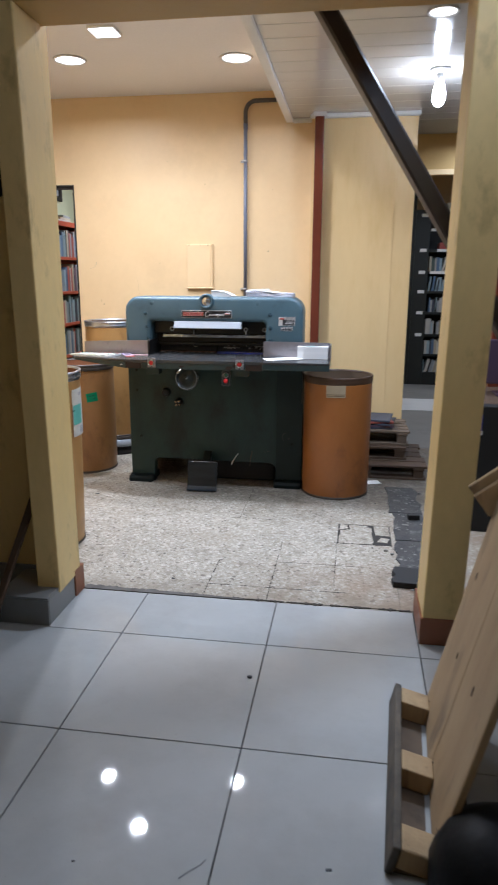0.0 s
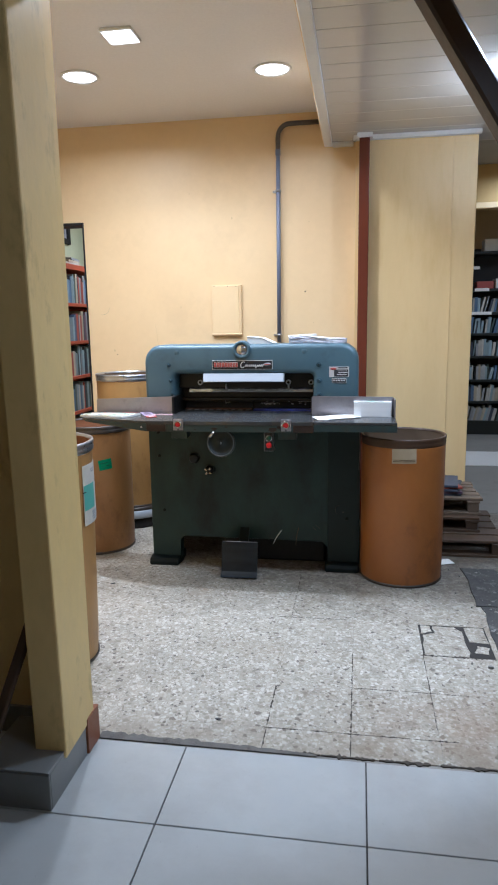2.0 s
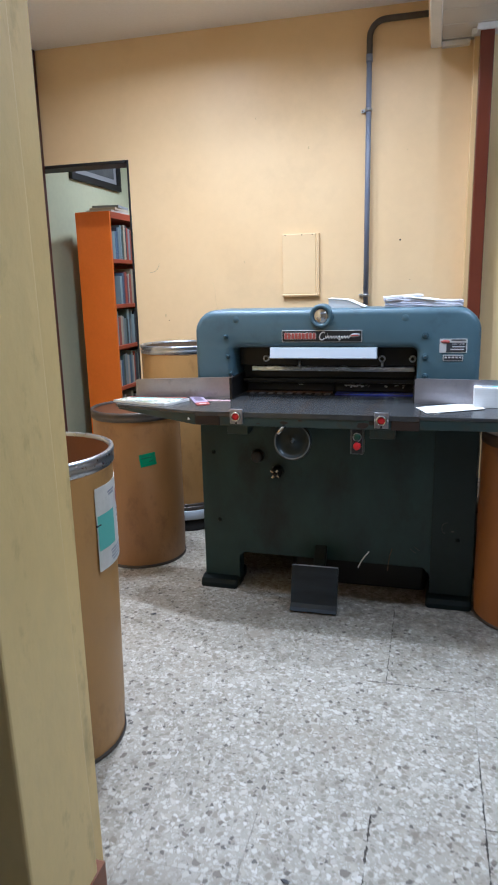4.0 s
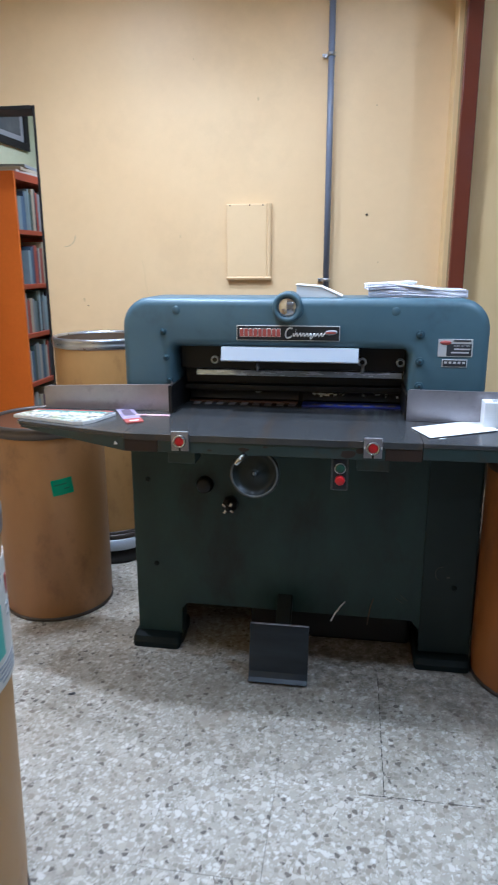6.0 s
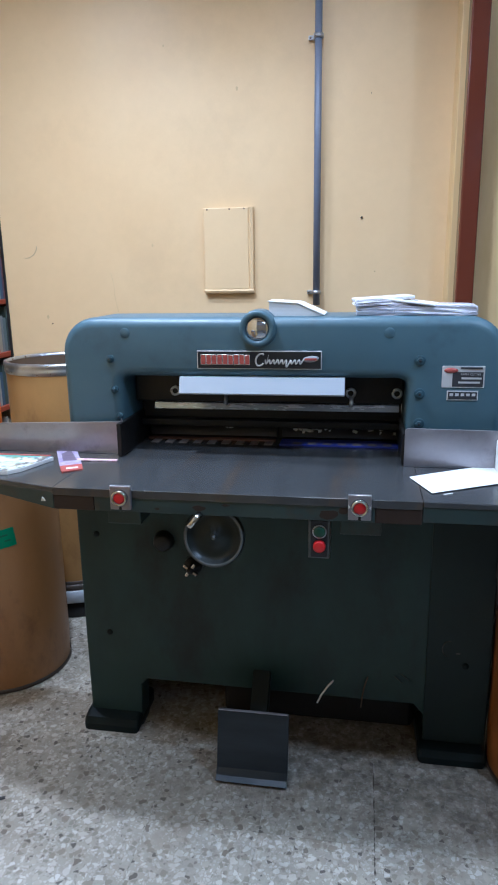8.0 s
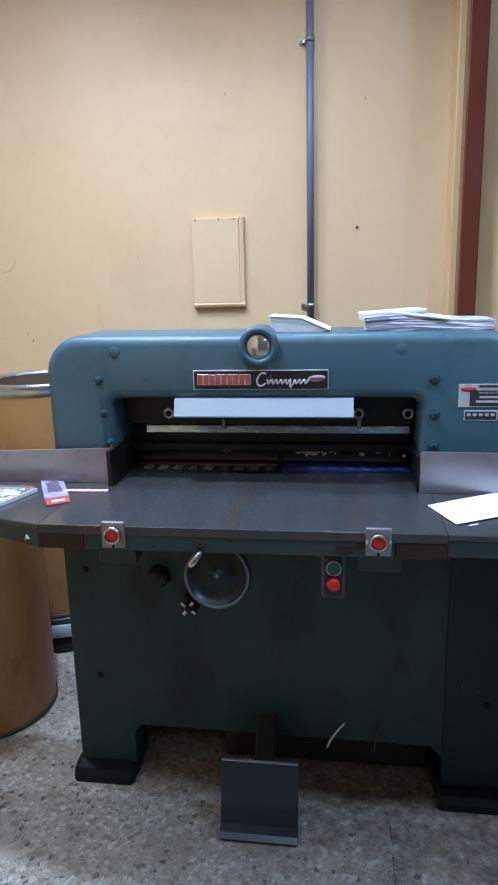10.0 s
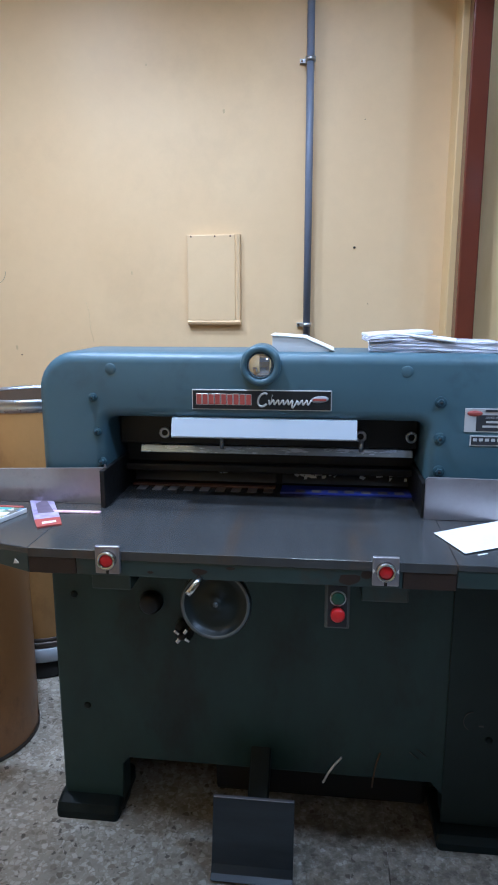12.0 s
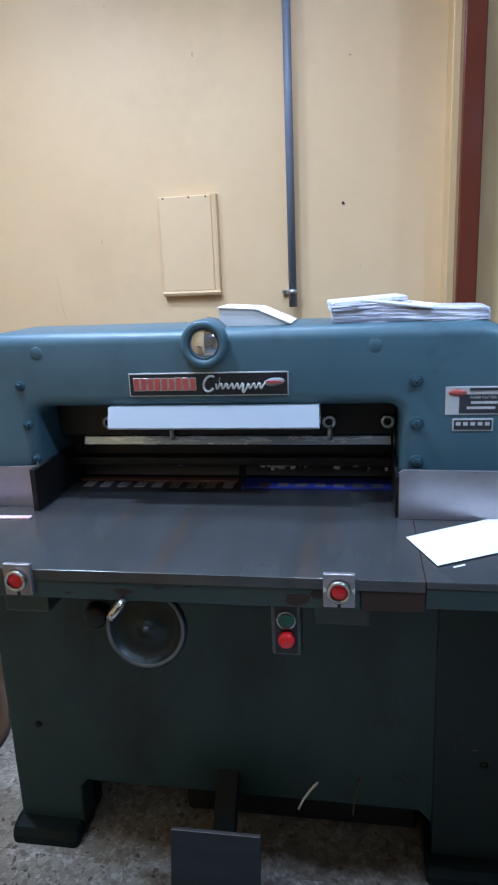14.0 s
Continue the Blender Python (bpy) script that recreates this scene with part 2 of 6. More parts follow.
M_APRON = surface("green_painted_casting", (0.027, 0.049, 0.049), (0.015, 0.028, 0.028), 0.42, big=5, fine=60, bump=0.15, stain=(0.045, 0.025, 0.017), stain_amount=0.9, stain_scale=7)
# Brown streaks along y put a reflection into the table's colour.
M_TABLE = surface("worn_steel_table", (0.090, 0.093, 0.096), (0.058, 0.059, 0.060), 0.23, metal=0.4, grain_mix=0.10, big=2.2, fine=10, bump=0.0, rough_var=0.02, stain=(0.125, 0.085, 0.055), stain_amount=0.85, stain_scale=2.0, stretch=(4.5, 0.5, 1))
M_GUARD = surface("brushed_steel_guard", (0.37, 0.355, 0.385), (0.27, 0.255, 0.275), 0.36, metal=0.8, big=5, fine=60, bump=0.04, stain=(0.12, 0.1, 0.1), stain_amount=0.6, stain_scale=6)
M_CHROME = surface("polished_steel", (0.6, 0.6, 0.6), (0.45, 0.44, 0.43), 0.16, metal=1.0, big=12, fine=60, bump=0.03)
M_KNIFE = surface("knife_steel", (0.60, 0.68, 0.80), (0.33, 0.38, 0.46), 0.26, metal=0.5, big=9, fine=30, bump=0.02, stretch=(0.5, 3, 3))
M_DARKBED = surface("dark_oily_bed", (0.010, 0.010, 0.012), (0.014, 0.012, 0.012), 0.6, metal=0.0, spec=0.12, big=10, fine=60, bump=0.1)
M_CLAMP = surface("oily_purple_steel", (0.027, 0.030, 0.041), (0.033, 0.032, 0.037), 0.40, spec=0.3, big=9, fine=50, bump=0.15, stain=(0.035, 0.022, 0.018), stain_scale=11)
M_RUST = surface("rusty_brown_steel", (0.026, 0.017, 0.0135), (0.04, 0.024, 0.018), 0.5, spec=0.3, big=9, fine=50, bump=0.2)
M_WHEEL = surface("black_green_wheel", (0.010, 0.0155, 0.016), (0.006, 0.009, 0.009), 0.38, spec=0.35, big=9, fine=50, bump=0.03)
M_FOOTPAD = surface("worn_pad", (0.20, 0.175, 0.165), (0.12, 0.105, 0.10), 0.5, big=12, fine=60, bump=0.1)
M_WORNRIM = surface("worn_grey_rim", (0.12, 0.13, 0.135), (0.05, 0.06, 0.062), 0.35, metal=0.3, big=14, fine=60, bump=0.03)
M_RIMDARK = surface("dull_brown_rim", (0.11, 0.095, 0.085), (0.07, 0.055, 0.045), 0.45, metal=0.6, big=9, fine=60, bump=0.06)
M_STEEL = surface("galvanised_steel", (0.5, 0.52, 0.56), (0.38, 0.4, 0.44), 0.3, metal=0.9, big=9, fine=60, bump=0.06)
M_DARKSTEEL = surface("dark_oiled_steel", (0.016, 0.015, 0.015), (0.01, 0.01, 0.01), 0.42, metal=0.2, spec=0.35, big=8, fine=60, bump=0.1, stain=(0.03, 0.022, 0.016), stain_scale=8)
M_PEDAL = surface("worn_pedal_steel", (0.026, 0.033, 0.042), (0.012, 0.015, 0.019), 0.33, metal=0.5, big=5, fine=40, bump=0.0, grain_mix=0.12, stretch=(0.4, 0.4, 2.2))
M_BLACK = plain("matt_black", (0.008, 0.008, 0.009), 0.6)
# Black for the two forms that stand in for dark, unlit space.
M_SHADEFILL = surface("black_shade_fill", (0.006, 0.006, 0.0065), (0.004, 0.004, 0.004), 0.5, big=6, fine=30, bump=0.5, spec=0.2)
M_RUBBER = surface("black_rubber", (0.03, 0.03, 0.031), (0.085, 0.08, 0.075), 0.6, big=9, fine=60, bump=0.4, stain=(0.26, 0.25, 0.235), stain_amount=0.85, stain_scale=13)
M_RUBBLE = surface("mortar_crumbs", (0.34, 0.33, 0.31), (0.12, 0.115, 0.11), 0.9, big=9, fine=60, bump=0.4)
M_PIPE = surface("blue_grey_conduit", (0.19, 0.215, 0.29), (0.15, 0.17, 0.235), 0.4, big=6, fine=60, bump=0.08)
M_PIPETOP = surface("grey_brown_conduit", (0.085, 0.075, 0.072), None, 0.45, big=6, fine=60, bump=0.08)
M_DRUM = surface("kraft_fibre_drum", (0.42, 0.238, 0.078), (0.36, 0.195, 0.062), 0.42, big=2.5, fine=35, bump=0.1, stain=(0.15, 0.07, 0.03), stain_amount=0.55, stain_scale=5, stretch=(1, 1, 0.6))
M_DRUM2 = surface("red_kraft_fibre_drum", (0.33, 0.122, 0.027), (0.235, 0.082, 0.02), 0.36, big=2.5, fine=35, bump=0.1, stain=(0.09, 0.036, 0.018), stain_amount=0.8, stain_scale=4, stretch=(1, 1, 0.6))
M_DRUM3 = surface("brown_kraft_fibre_drum", (0.335, 0.172, 0.06), (0.27, 0.13, 0.045), 0.42, big=2.5, fine=35, bump=0.1, stain=(0.13, 0.065, 0.03), stain_amount=0.7, stain_scale=5, stretch=(1, 1, 0.6))
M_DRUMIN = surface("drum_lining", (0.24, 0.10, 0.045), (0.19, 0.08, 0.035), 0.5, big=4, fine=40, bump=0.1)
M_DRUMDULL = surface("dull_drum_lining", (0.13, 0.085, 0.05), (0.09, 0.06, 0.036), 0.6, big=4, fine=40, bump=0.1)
M_BURNT = surface("burnt_brown_rim", (0.075, 0.04, 0.022), (0.045, 0.027, 0.018), 0.42, metal=0.2, big=9, fine=60, bump=0.06)
M_PAPER = surface("white_paper", (0.8, 0.8, 0.78), (0.74, 0.74, 0.72), 0.6, big=6, fine=60, bump=0.03)
M_PAPEREDGE = surface("paper_stack_edge", (0.72, 0.72, 0.72), (0.62, 0.62, 0.63), 0.7, big=6, fine=90, bump=0.3, stretch=(0.15, 0.15, 6))
M_WHITEPAINT = plain("white_enamel", (0.48, 0.53, 0.60), 0.35)
M_LABEL = surface("dirty_white_label", (0.62, 0.6, 0.55), (0.5, 0.48, 0.42), 0.5, big=18, fine=80, bump=0.05)
M_KRAFTLABEL = surface("tan_label", (0.4, 0.33, 0.22), None, 0.5, big=20, fine=80, bump=0.05)
M_TEAL = plain("teal_print", (0.13, 0.42, 0.36), 0.5)
M_INK = plain("black_ink", (0.03, 0.03, 0.035), 0.5)
M_GREY_INK = plain("grey_ink", (0.3, 0.31, 0.33), 0.5)
M_MAUVE = surface("mauve_print", (0.10, 0.075, 0.12), (0.19, 0.15, 0.2), 0.4, big=60, fine=120, bump=0)
M_GREENPRINT = plain("dark_green_print", (0.0, 0.11, 0.055), 0.45)
M_GREENTAPE = surface("green_tape", (0.0, 0.22, 0.10), (0.0, 0.16, 0.075), 0.35, big=30, fine=90, bump=0.2)
M_RED = plain("red_plastic", (0.55, 0.012, 0.016), 0.3)
M_REDPRINT = plain("red_print", (0.35, 0.07, 0.055), 0.5)
M_GREENBTN = plain("green_plastic", (0.008, 0.05, 0.03), 0.35)
M_SILVER = plain("silver_print", (0.6, 0.6, 0.6), 0.35, 0.3)
M_SIGHT = plain("sight_glass", (0.62, 0.62, 0.64), 0.04, 0.85)
M_GLASS = plain("dark_lens_glass", (0.02, 0.022, 0.025), 0.03)
M_BLUETAPE = surface("blue_tape", (0.026, 0.042, 0.36), (0.016, 0.026, 0.22), 0.4, big=20, fine=70, bump=0.1)
M_WOODSTRIP = surface("cutting_stick_wood", (0.16, 0.075, 0.05), (0.1, 0.05, 0.035), 0.55, big=12, fine=60, bump=0.15)
M_DECK = surface("pale_deck_wood", (0.50, 0.365, 0.21), (0.33, 0.225, 0.12), 0.75, big=1.1, fine=9, bump=0.3, grain_mix=0.4, stain=(0.12, 0.10, 0.085), stain_amount=0.75, stain_scale=1.5, stretch=(5, 5, 0.8), jitter=True)
M_WOOD = surface("raw_pallet_wood", (0.48, 0.34, 0.18), (0.33, 0.22, 0.11), 0.75, big=3, fine=26, bump=0.5, grain_mix=0.5, stain=(0.10, 0.068, 0.04), stain_amount=0.8, stain_scale=4, stretch=(4, 4, 0.5), jitter=True)
M_WOODDARK = surface("grey_weathered_wood", (0.05, 0.047, 0.043), (0.20, 0.16, 0.11), 0.75, big=9, fine=30, bump=0.35, stain=(0.03, 0.03, 0.03), stain_scale=8, jitter=True)
M_WOODMID = surface("weathered_tan_wood", (0.17, 0.12, 0.078), (0.07, 0.05, 0.034), 0.75, big=5, fine=30, bump=0.4, stain=(0.06, 0.045, 0.032), stain_amount=0.7, stain_scale=7, jitter=True)
M_WOODOLD = surface("old_brown_wood", (0.085, 0.048, 0.025), (0.045, 0.027, 0.016), 0.7, big=5, fine=30, bump=0.3, stain=(0.05, 0.035, 0.025), stain_scale=7, jitter=True)
M_ORANGE = surface("orange_laminate", (0.78, 0.18, 0.012), (0.70, 0.15, 0.01), 0.4, big=2, fine=40, bump=0.05)
M_ORANGERED = surface("orange_red_shelf", (0.42, 0.075, 0.03), (0.34, 0.06, 0.025), 0.45, big=4, fine=40, bump=0.05)
M_SHELFDARK = surface("dark_green_steel_shelf", (0.009, 0.0125, 0.012), None, 0.5, big=4, fine=40, bump=0.05)
M_LIGHT = plain("lit_downlight", (1.0, 0.96, 0.9), 0.5, emit=3.2)
M_BULB = plain("lit_bulb", (0.93, 0.97, 1.0), 0.5, emit=130)


# ---- mesh helpers ----
def merge(bm, sub):
    me = bpy.data.meshes.new("tmp")
    sub.to_mesh(me)
    sub.free()
    bm.from_mesh(me)
    bpy.data.meshes.remove(me)
    return bm


def box(bm, x0, x1, y0, y1, z0, z1, bev=0.003, seg=2, m=None):
    s = bmesh.new()
    bmesh.ops.create_cube(s, size=1.0)
    bmesh.ops.scale(s, vec=(x1 - x0, y1 - y0, z1 - z0), verts=s.verts)
    bmesh.ops.translate(s, vec=((x0 + x1) / 2, (y0 + y1) / 2, (z0 + z1) / 2), verts=s.verts)
    if bev:
        bmesh.ops.bevel(s, geom=s.edges[:], offset=bev, segments=seg, affect="EDGES", profile=0.5)
    if m is not None:
        s.transform(m)
    return merge(bm, s)


def prism(bm, pts, axis, a, b, bev=0.0, seg=2):
    """A polygon of 2D points pushed along an axis from a to b."""
    s = bmesh.new()
    order = {"x": lambda p, v: (v, p[0], p[1]), "y": lambda p, v: (p[0], v, p[1]), "z": lambda p, v: (p[0], p[1], v)}[axis]
    low, high = [s.verts.new(order(p, a)) for p in pts], [s.verts.new(order(p, b)) for p in pts]
    f0, f1 = s.faces.new(low), s.faces.new(high[::-1])
    for i in range(len(pts)):
        j = (i + 1) % len(pts)
        s.faces.new((low[j], low[i], high[i], high[j]))
    bmesh.ops.recalc_face_normals(s, faces=s.faces[:])
    if bev:
        rim = list({e for f in (f0, f1) for e in f.edges})
        bmesh.ops.bevel(s, geom=rim, offset=bev, segments=seg, affect="EDGES", profile=0.5)
    return merge(bm, s)


def lathe(bm, profile, place=(0, 0, 0), axis="z", n=40, turn=None):
    """Profile of (radius, height) turned round an axis."""
    s = bmesh.new()
    rings = []
    for r, h in profile:
        rings.append([s.verts.new((r * math.cos(2 * math.pi * i / n), r * math.sin(2 * math.pi * i / n), h)) for i in range(n)] if r > 1e-6 else [s.verts.new((0, 0, h))])
    for a, b in zip(rings, rings[1:]):
        for i in range(n):
            j = (i + 1) % n
            if len(a) == 1 and len(b) > 1:
                s.faces.new((a[0], b[i], b[j]))
            elif len(b) == 1 and len(a) > 1:
                s.faces.new((a[i], a[j], b[0]))
            elif len(a) > 1:
                s.faces.new((a[i], a[j], b[j], b[i]))
    bmesh.ops.recalc_face_normals(s, faces=s.faces[:])
    for f in s.faces:
        f.smooth = True
    m = Matrix.Translation(place)
    if turn is not None:
        m = m @ turn
    elif axis == "y":
        m = m @ pose(0, 0, 0, 90)
    elif axis == "x":
        m = m @ pose(0, 0, 0, 0, 90)
    s.transform(m)
    return merge(bm, s)


def tube(bm, pts, r, n=14):
    """A round bar along points."""
    s = bmesh.new()
    pts = [Vector(p) for p in pts]
    rings, up = [], None
    for i, p in enumerate(pts):
        d = (pts[min(i + 1, len(pts) - 1)] - pts[max(i - 1, 0)]).normalized()
        ref = up if up is not None else (Vector((0, 0, 1)) if abs(d.z) < 0.9 else Vector((1, 0, 0)))
        a = d.cross(ref).normalized()
        up = a.cross(d).normalized()
        rings.append([s.verts.new(p + r * (math.cos(2 * math.pi * k / n) * a + math.sin(2 * math.pi * k / n) * up)) for k in range(n)])
    for a, b in zip(rings, rings[1:]):
        for k in range(n):
            s.faces.new((a[k], a[(k + 1) % n], b[(k + 1) % n], b[k]))
    s.faces.new(rings[0][::-1])
    s.faces.new(rings[-1])
    bmesh.ops.recalc_face_normals(s, faces=s.faces[:])
    for f in s.faces:
        f.smooth = len(f.verts) == 4
    return merge(bm, s)


def bar(bm, a, b, w, h, bev=0.002):
    """A square bar from a to b."""
    a, b = Vector(a), Vector(b)
    m = Matrix.Translation((a + b) / 2) @ (b - a).to_track_quat("Z", "Y").to_matrix().to_4x4()
    return box(bm, -w / 2, w / 2, -h / 2, h / 2, -(b - a).length / 2, (b - a).length / 2, bev, 1, m)


def arc(cx, cy, r, a0, a1, n=8):
    return [(cx + r * math.cos(radians(a0 + (a1 - a0) * i / n)), cy + r * math.sin(radians(a0 + (a1 - a0) * i / n))) for i in range(n + 1)]


def thing(name, place, label, category, group="", kind="", rz=0.0):
    ob = new(name)
    ob.empty_display_size = 0.1
    ob.matrix_world = pose(*place, 0, 0, rz)
    return tagged(ob, label, category, group, kind)


def origin_of(ob):
    v = Vector((0, 0, 0))
    while ob is not None:
        v = v + ob.matrix_basis.translation
        ob = ob.parent
    return v


def part(name, bm, material, parent, label="", local=False, smooth=False):
    """One mesh object under a thing or a part; world coordinates unless local."""
    if not local:
        bmesh.ops.translate(bm, vec=-origin_of(parent), verts=bm.verts)
    me = bpy.data.meshes.new(name)
    if smooth:
        for f in bm.faces:
            f.smooth = True
    bm.to_mesh(me)
    bm.free()
    me.materials.append(material)
    ob = new(name, me)
    ob.parent = parent
    return tagged(ob, label)


def solid(name, bm, material, label, category, kind="", base=(0, 0, 0), group="", turn=0.0):
    """A thing that is a single mesh, in coordinates about its base."""
    me = bpy.data.meshes.new(name)
    bm.to_mesh(me)
    bm.free()
    me.materials.append(material)
    ob = new(name, me)
    ob.matrix_world = pose(*base, 0, 0, turn)
    return tagged(ob, label, category, group, kind)


B = bmesh.new


def one(*a, **k):
    return box(B(), *a, **k)


# ---- structure ----
X0, X1, Y0, Y1, YB, YBB = -3.25, 3.2, -1.7, 2.80, 5.785, 5.94


def structure(name, bm, material, label, category="wall"):
    return solid(name, bm, material, label, category, "structure")


floor_front = structure("floor_front", one(X0 - 0.2, X1 + 0.2, Y0 - 0.2, 2.793, -0.15, -0.008, bev=0), M_GROUT, "glossy grey porcelain tile floor of the front room", "floor")
floor_workshop = structure("floor_workshop", one(X0 - 0.2, X1 + 0.2, 2.793, YBB - 0.1, -0.15, -0.004, bev=0), M_GROUT2, "worn speckled terrazzo tile floor of the workshop", "floor")
structure("floor_back", one(X0 - 0.2, X1 + 0.2, YBB - 0.1, 10.8, -0.15, -0.001, bev=0), M_CONCRETE, "dull grey concrete floor behind the workshop", "floor")
structure("floor_strip", one(0.42, X1, 7.55, 8.3, 0.0, 0.006, bev=0.002), M_TRIM, "pale tiled strip across the library floor", "floor")

# back wall with a doorway, and its thicker bay
bm = one(-2.40, -0.372, YB, YBB, 0, CEILING_Z, bev=0)
box(bm, -3.085, -2.40, YB, YBB, 2.19, CEILING_Z, bev=0)
box(bm, X0, -3.085, YB, YBB, 0, CEILING_Z, bev=0)
structure("wall_back", bm, M_WALL, "yellow painted plaster wall behind the paper cutter")
structure("wall_bay", one(-0.372, 0.425, 5.64, YBB, 0, SOFFIT_Z + 0.02, bev=0.004), M_BAY, "yellow painted wall bay beside the red post")
structure("trim_bay_batten", one(0.268, 0.276, 5.636, 5.641, 0, SOFFIT_Z - 0.05, bev=0.001), M_BAY, "thin yellow cover strip on the wall bay", "trim")
bm = one(-2.412, -2.4, YB - 0.006, YBB, 0, 2.19, bev=0.002)
box(bm, -3.084, -2.42, YB - 0.006, YBB, 2.172, 2.19, bev=0.002)
structure("door_1", bm, M_BLACK, "thin dark metal doorway lining without a door", "doorway")
structure("wall_left", one(X0 - 0.15, X0, Y1, YBB, 0, CEILING_Z, bev=0), M_WALL, "yellow painted side wall of the workshop")
structure("wall_front_left", one(X0, -1.279, Y1, 2.905, 0, CEILING_Z, bev=0), M_POST, "yellow painted partition beside the opening")
structure("baseboard", one(X0, -1.45, 2.786, Y1, 0, 0.10, bev=0.002), M_PLINTH, "grey tile skirting along the partition", "baseboard")
structure("wall_header", one(-1.32, X1, Y1, 2.92, 2.60, CEILING_Z, bev=0), M_HEADER, "painted wall above the wide opening")
structure("header_beam", one(-1.5, X1, 2.55, Y1, 2.38, 2.60, bev=0.004), M_HEADER, "painted beam over the wide opening, its shade in the brown colour", "beam")
bm = one(X0 - 0.15, X0, Y0, Y1, 0, 2.8, bev=0)
structure("wall_front_room_west", bm, M_POST, "yellow wall of the front room")
structure("wall_east", one(X1, X1 + 0.15, Y0, 10.6, 0, 3.2, bev=0), M_WALL, "yellow side wall of the building")
structure("wall_south", one(X0 - 0.15, X1 + 0.15, Y0 - 0.15, Y0, 0, 2.8, bev=0), M_POST, "yellow wall behind the entrance")
structure("ceiling_front", one(X0 - 0.15, X1 + 0.15, Y0, Y1, 2.75, 2.85, bev=0), M_CEIL, "white ceiling of the front room", "ceiling")
structure("ceiling", one(X0, -0.60, 2.92, YB, CEILING_Z, CEILING_Z + 0.1, bev=0), M_CEIL, "white painted ceiling with round downlights", "ceiling")
# lowered ceiling of narrow panels
bm = B()
y = 2.92
while y < YBB - 0.01:
    box(bm, -0.575, X1, y + 0.001, min(y + 0.199, YBB), SOFFIT_Z, SOFFIT_Z + 0.02, bev=0.003, seg=1)
    y += 0.2
structure("ceiling_lowered", bm, M_PVC, "lowered ceiling of glossy white plastic panels", "ceiling")
structure("ceiling_fascia", one(-0.60, -0.58, 2.92, YB, SOFFIT_Z, CEILING_Z + 0.05, bev=0), M_WALL, "yellow upright edge of the lowered ceiling", "ceiling")
bm = one(-0.592, -0.535, 2.92, YB, SOFFIT_Z - 0.022, SOFFIT_Z - 0.001, bev=0.006)
box(bm, -0.535, -0.39, YB - 0.045, YB, SOFFIT_Z - 0.03, SOFFIT_Z - 0.001, bev=0.006)
box(bm, -0.39, 0.44, 5.60, 5.64, SOFFIT_Z - 0.032, SOFFIT_Z - 0.001, bev=0.006)
structure("trim_ceiling", bm, M_TRIM, "white moulding round the lowered ceiling", "trim")
structure("ceiling_east", one(-0.58, X1, 2.92, YBB, CEILING_Z + 0.05, CEILING_Z + 0.1, bev=0), M_CEIL, "slab above the lowered ceiling", "ceiling")

# room behind the doorway
structure("wall_back_room_west", one(X0 - 0.15, X0, YBB, 8.6, 0, 2.9, bev=0), M_GREENWALL, "pale green wall of the back room")
structure("wall_back_room_north", one(X0, 0.14, 8.6, 8.75, 0, 2.9, bev=0), M_GREENWALL, "pale green far wall of the back room")
structure("wall_back_room_east", one(0.14, 0.26, YBB, 10.6, 0, 3.2, bev=0), M_WALL, "yellow dividing wall beside the library")
structure("ceiling_back_room", one(X0, 0.14, YBB, 8.6, 2.8, 2.9, bev=0), M_CEIL, "white ceiling of the back room", "ceiling")
# library behind the bay
structure("wall_library_north", one(0.26, X1, 10.45, 10.6, 0, 3.2, bev=0), M_WALL, "yellow far wall of the library")
# Library ceiling reuses the darker grey of the back floor.
structure("ceiling_library", one(0.26, X1, YBB, 10.45, 3.05, 3.15, bev=0), M_CONCRETE, "grey ceiling of the library", "ceiling")
structure("library_beam", one(0.26, X1, 8.6, 8.85, 2.62, 3.05, bev=0.004), M_HEADER, "orange painted beam across the library", "beam")
structure("trim_library", one(0.26, X1, 8.57, 8.6, 2.60, 2.66, bev=0.004), M_WALL, "yellow moulding under the library beam", "trim")


# ---- posts of the opening ----
def opening_post(x0, x1, lean, label, base, skew=0.0):
    post = thing("wooden_post", ((x0 + x1) / 2, 2.665, 0), label, "post", "posts of the opening")
    s = one(x0, x1, 2.535, 2.775, 0.10, 2.38, bev=0.006)
    for v in s.verts:
        v.co.x += lean * v.co.z / 2.38 + (skew if v.co.y < 2.65 else 0.0)
    part("shaft", s, M_POST, post)
    part("base_tile", base, M_BROWNBASE, post, "reddish brown tile base")
    return post


opening_post(-1.318, -1.215, -0.03, "yellow painted wooden post on a grey tiled plinth", one(-1.318, -1.212, 2.705, 2.802, 0, 0.125, bev=0.002), skew=0.007)
opening_post(0.315, 0.465, 0.04, "yellow painted wooden post with a brown tile base", one(0.310, 0.470, 2.528, 2.806, 0, 0.115, bev=0.003))
plinth = thing("tiled_plinth", (-1.33, 2.56, 0), "low grey tiled plinth at the foot of the yellow post", "plinth")
part("core", one(-1.442, -1.225, 2.438, 2.70, 0, 0.117, bev=0), M_GROUT2, plinth)
part("tile", one(-1.45, -1.217, 2.43, 2.70, 0.1172, 0.125, bev=0.002), M_PLINTH, plinth)
part("tile", one(-1.45, -1.217, 2.43, 2.438, 0, 0.1155, bev=0.002), M_PLINTH, plinth)
part("tile", one(-1.225, -1.217, 2.4395, 2.70, 0, 0.1155, bev=0.002), M_PLINTH, plinth)

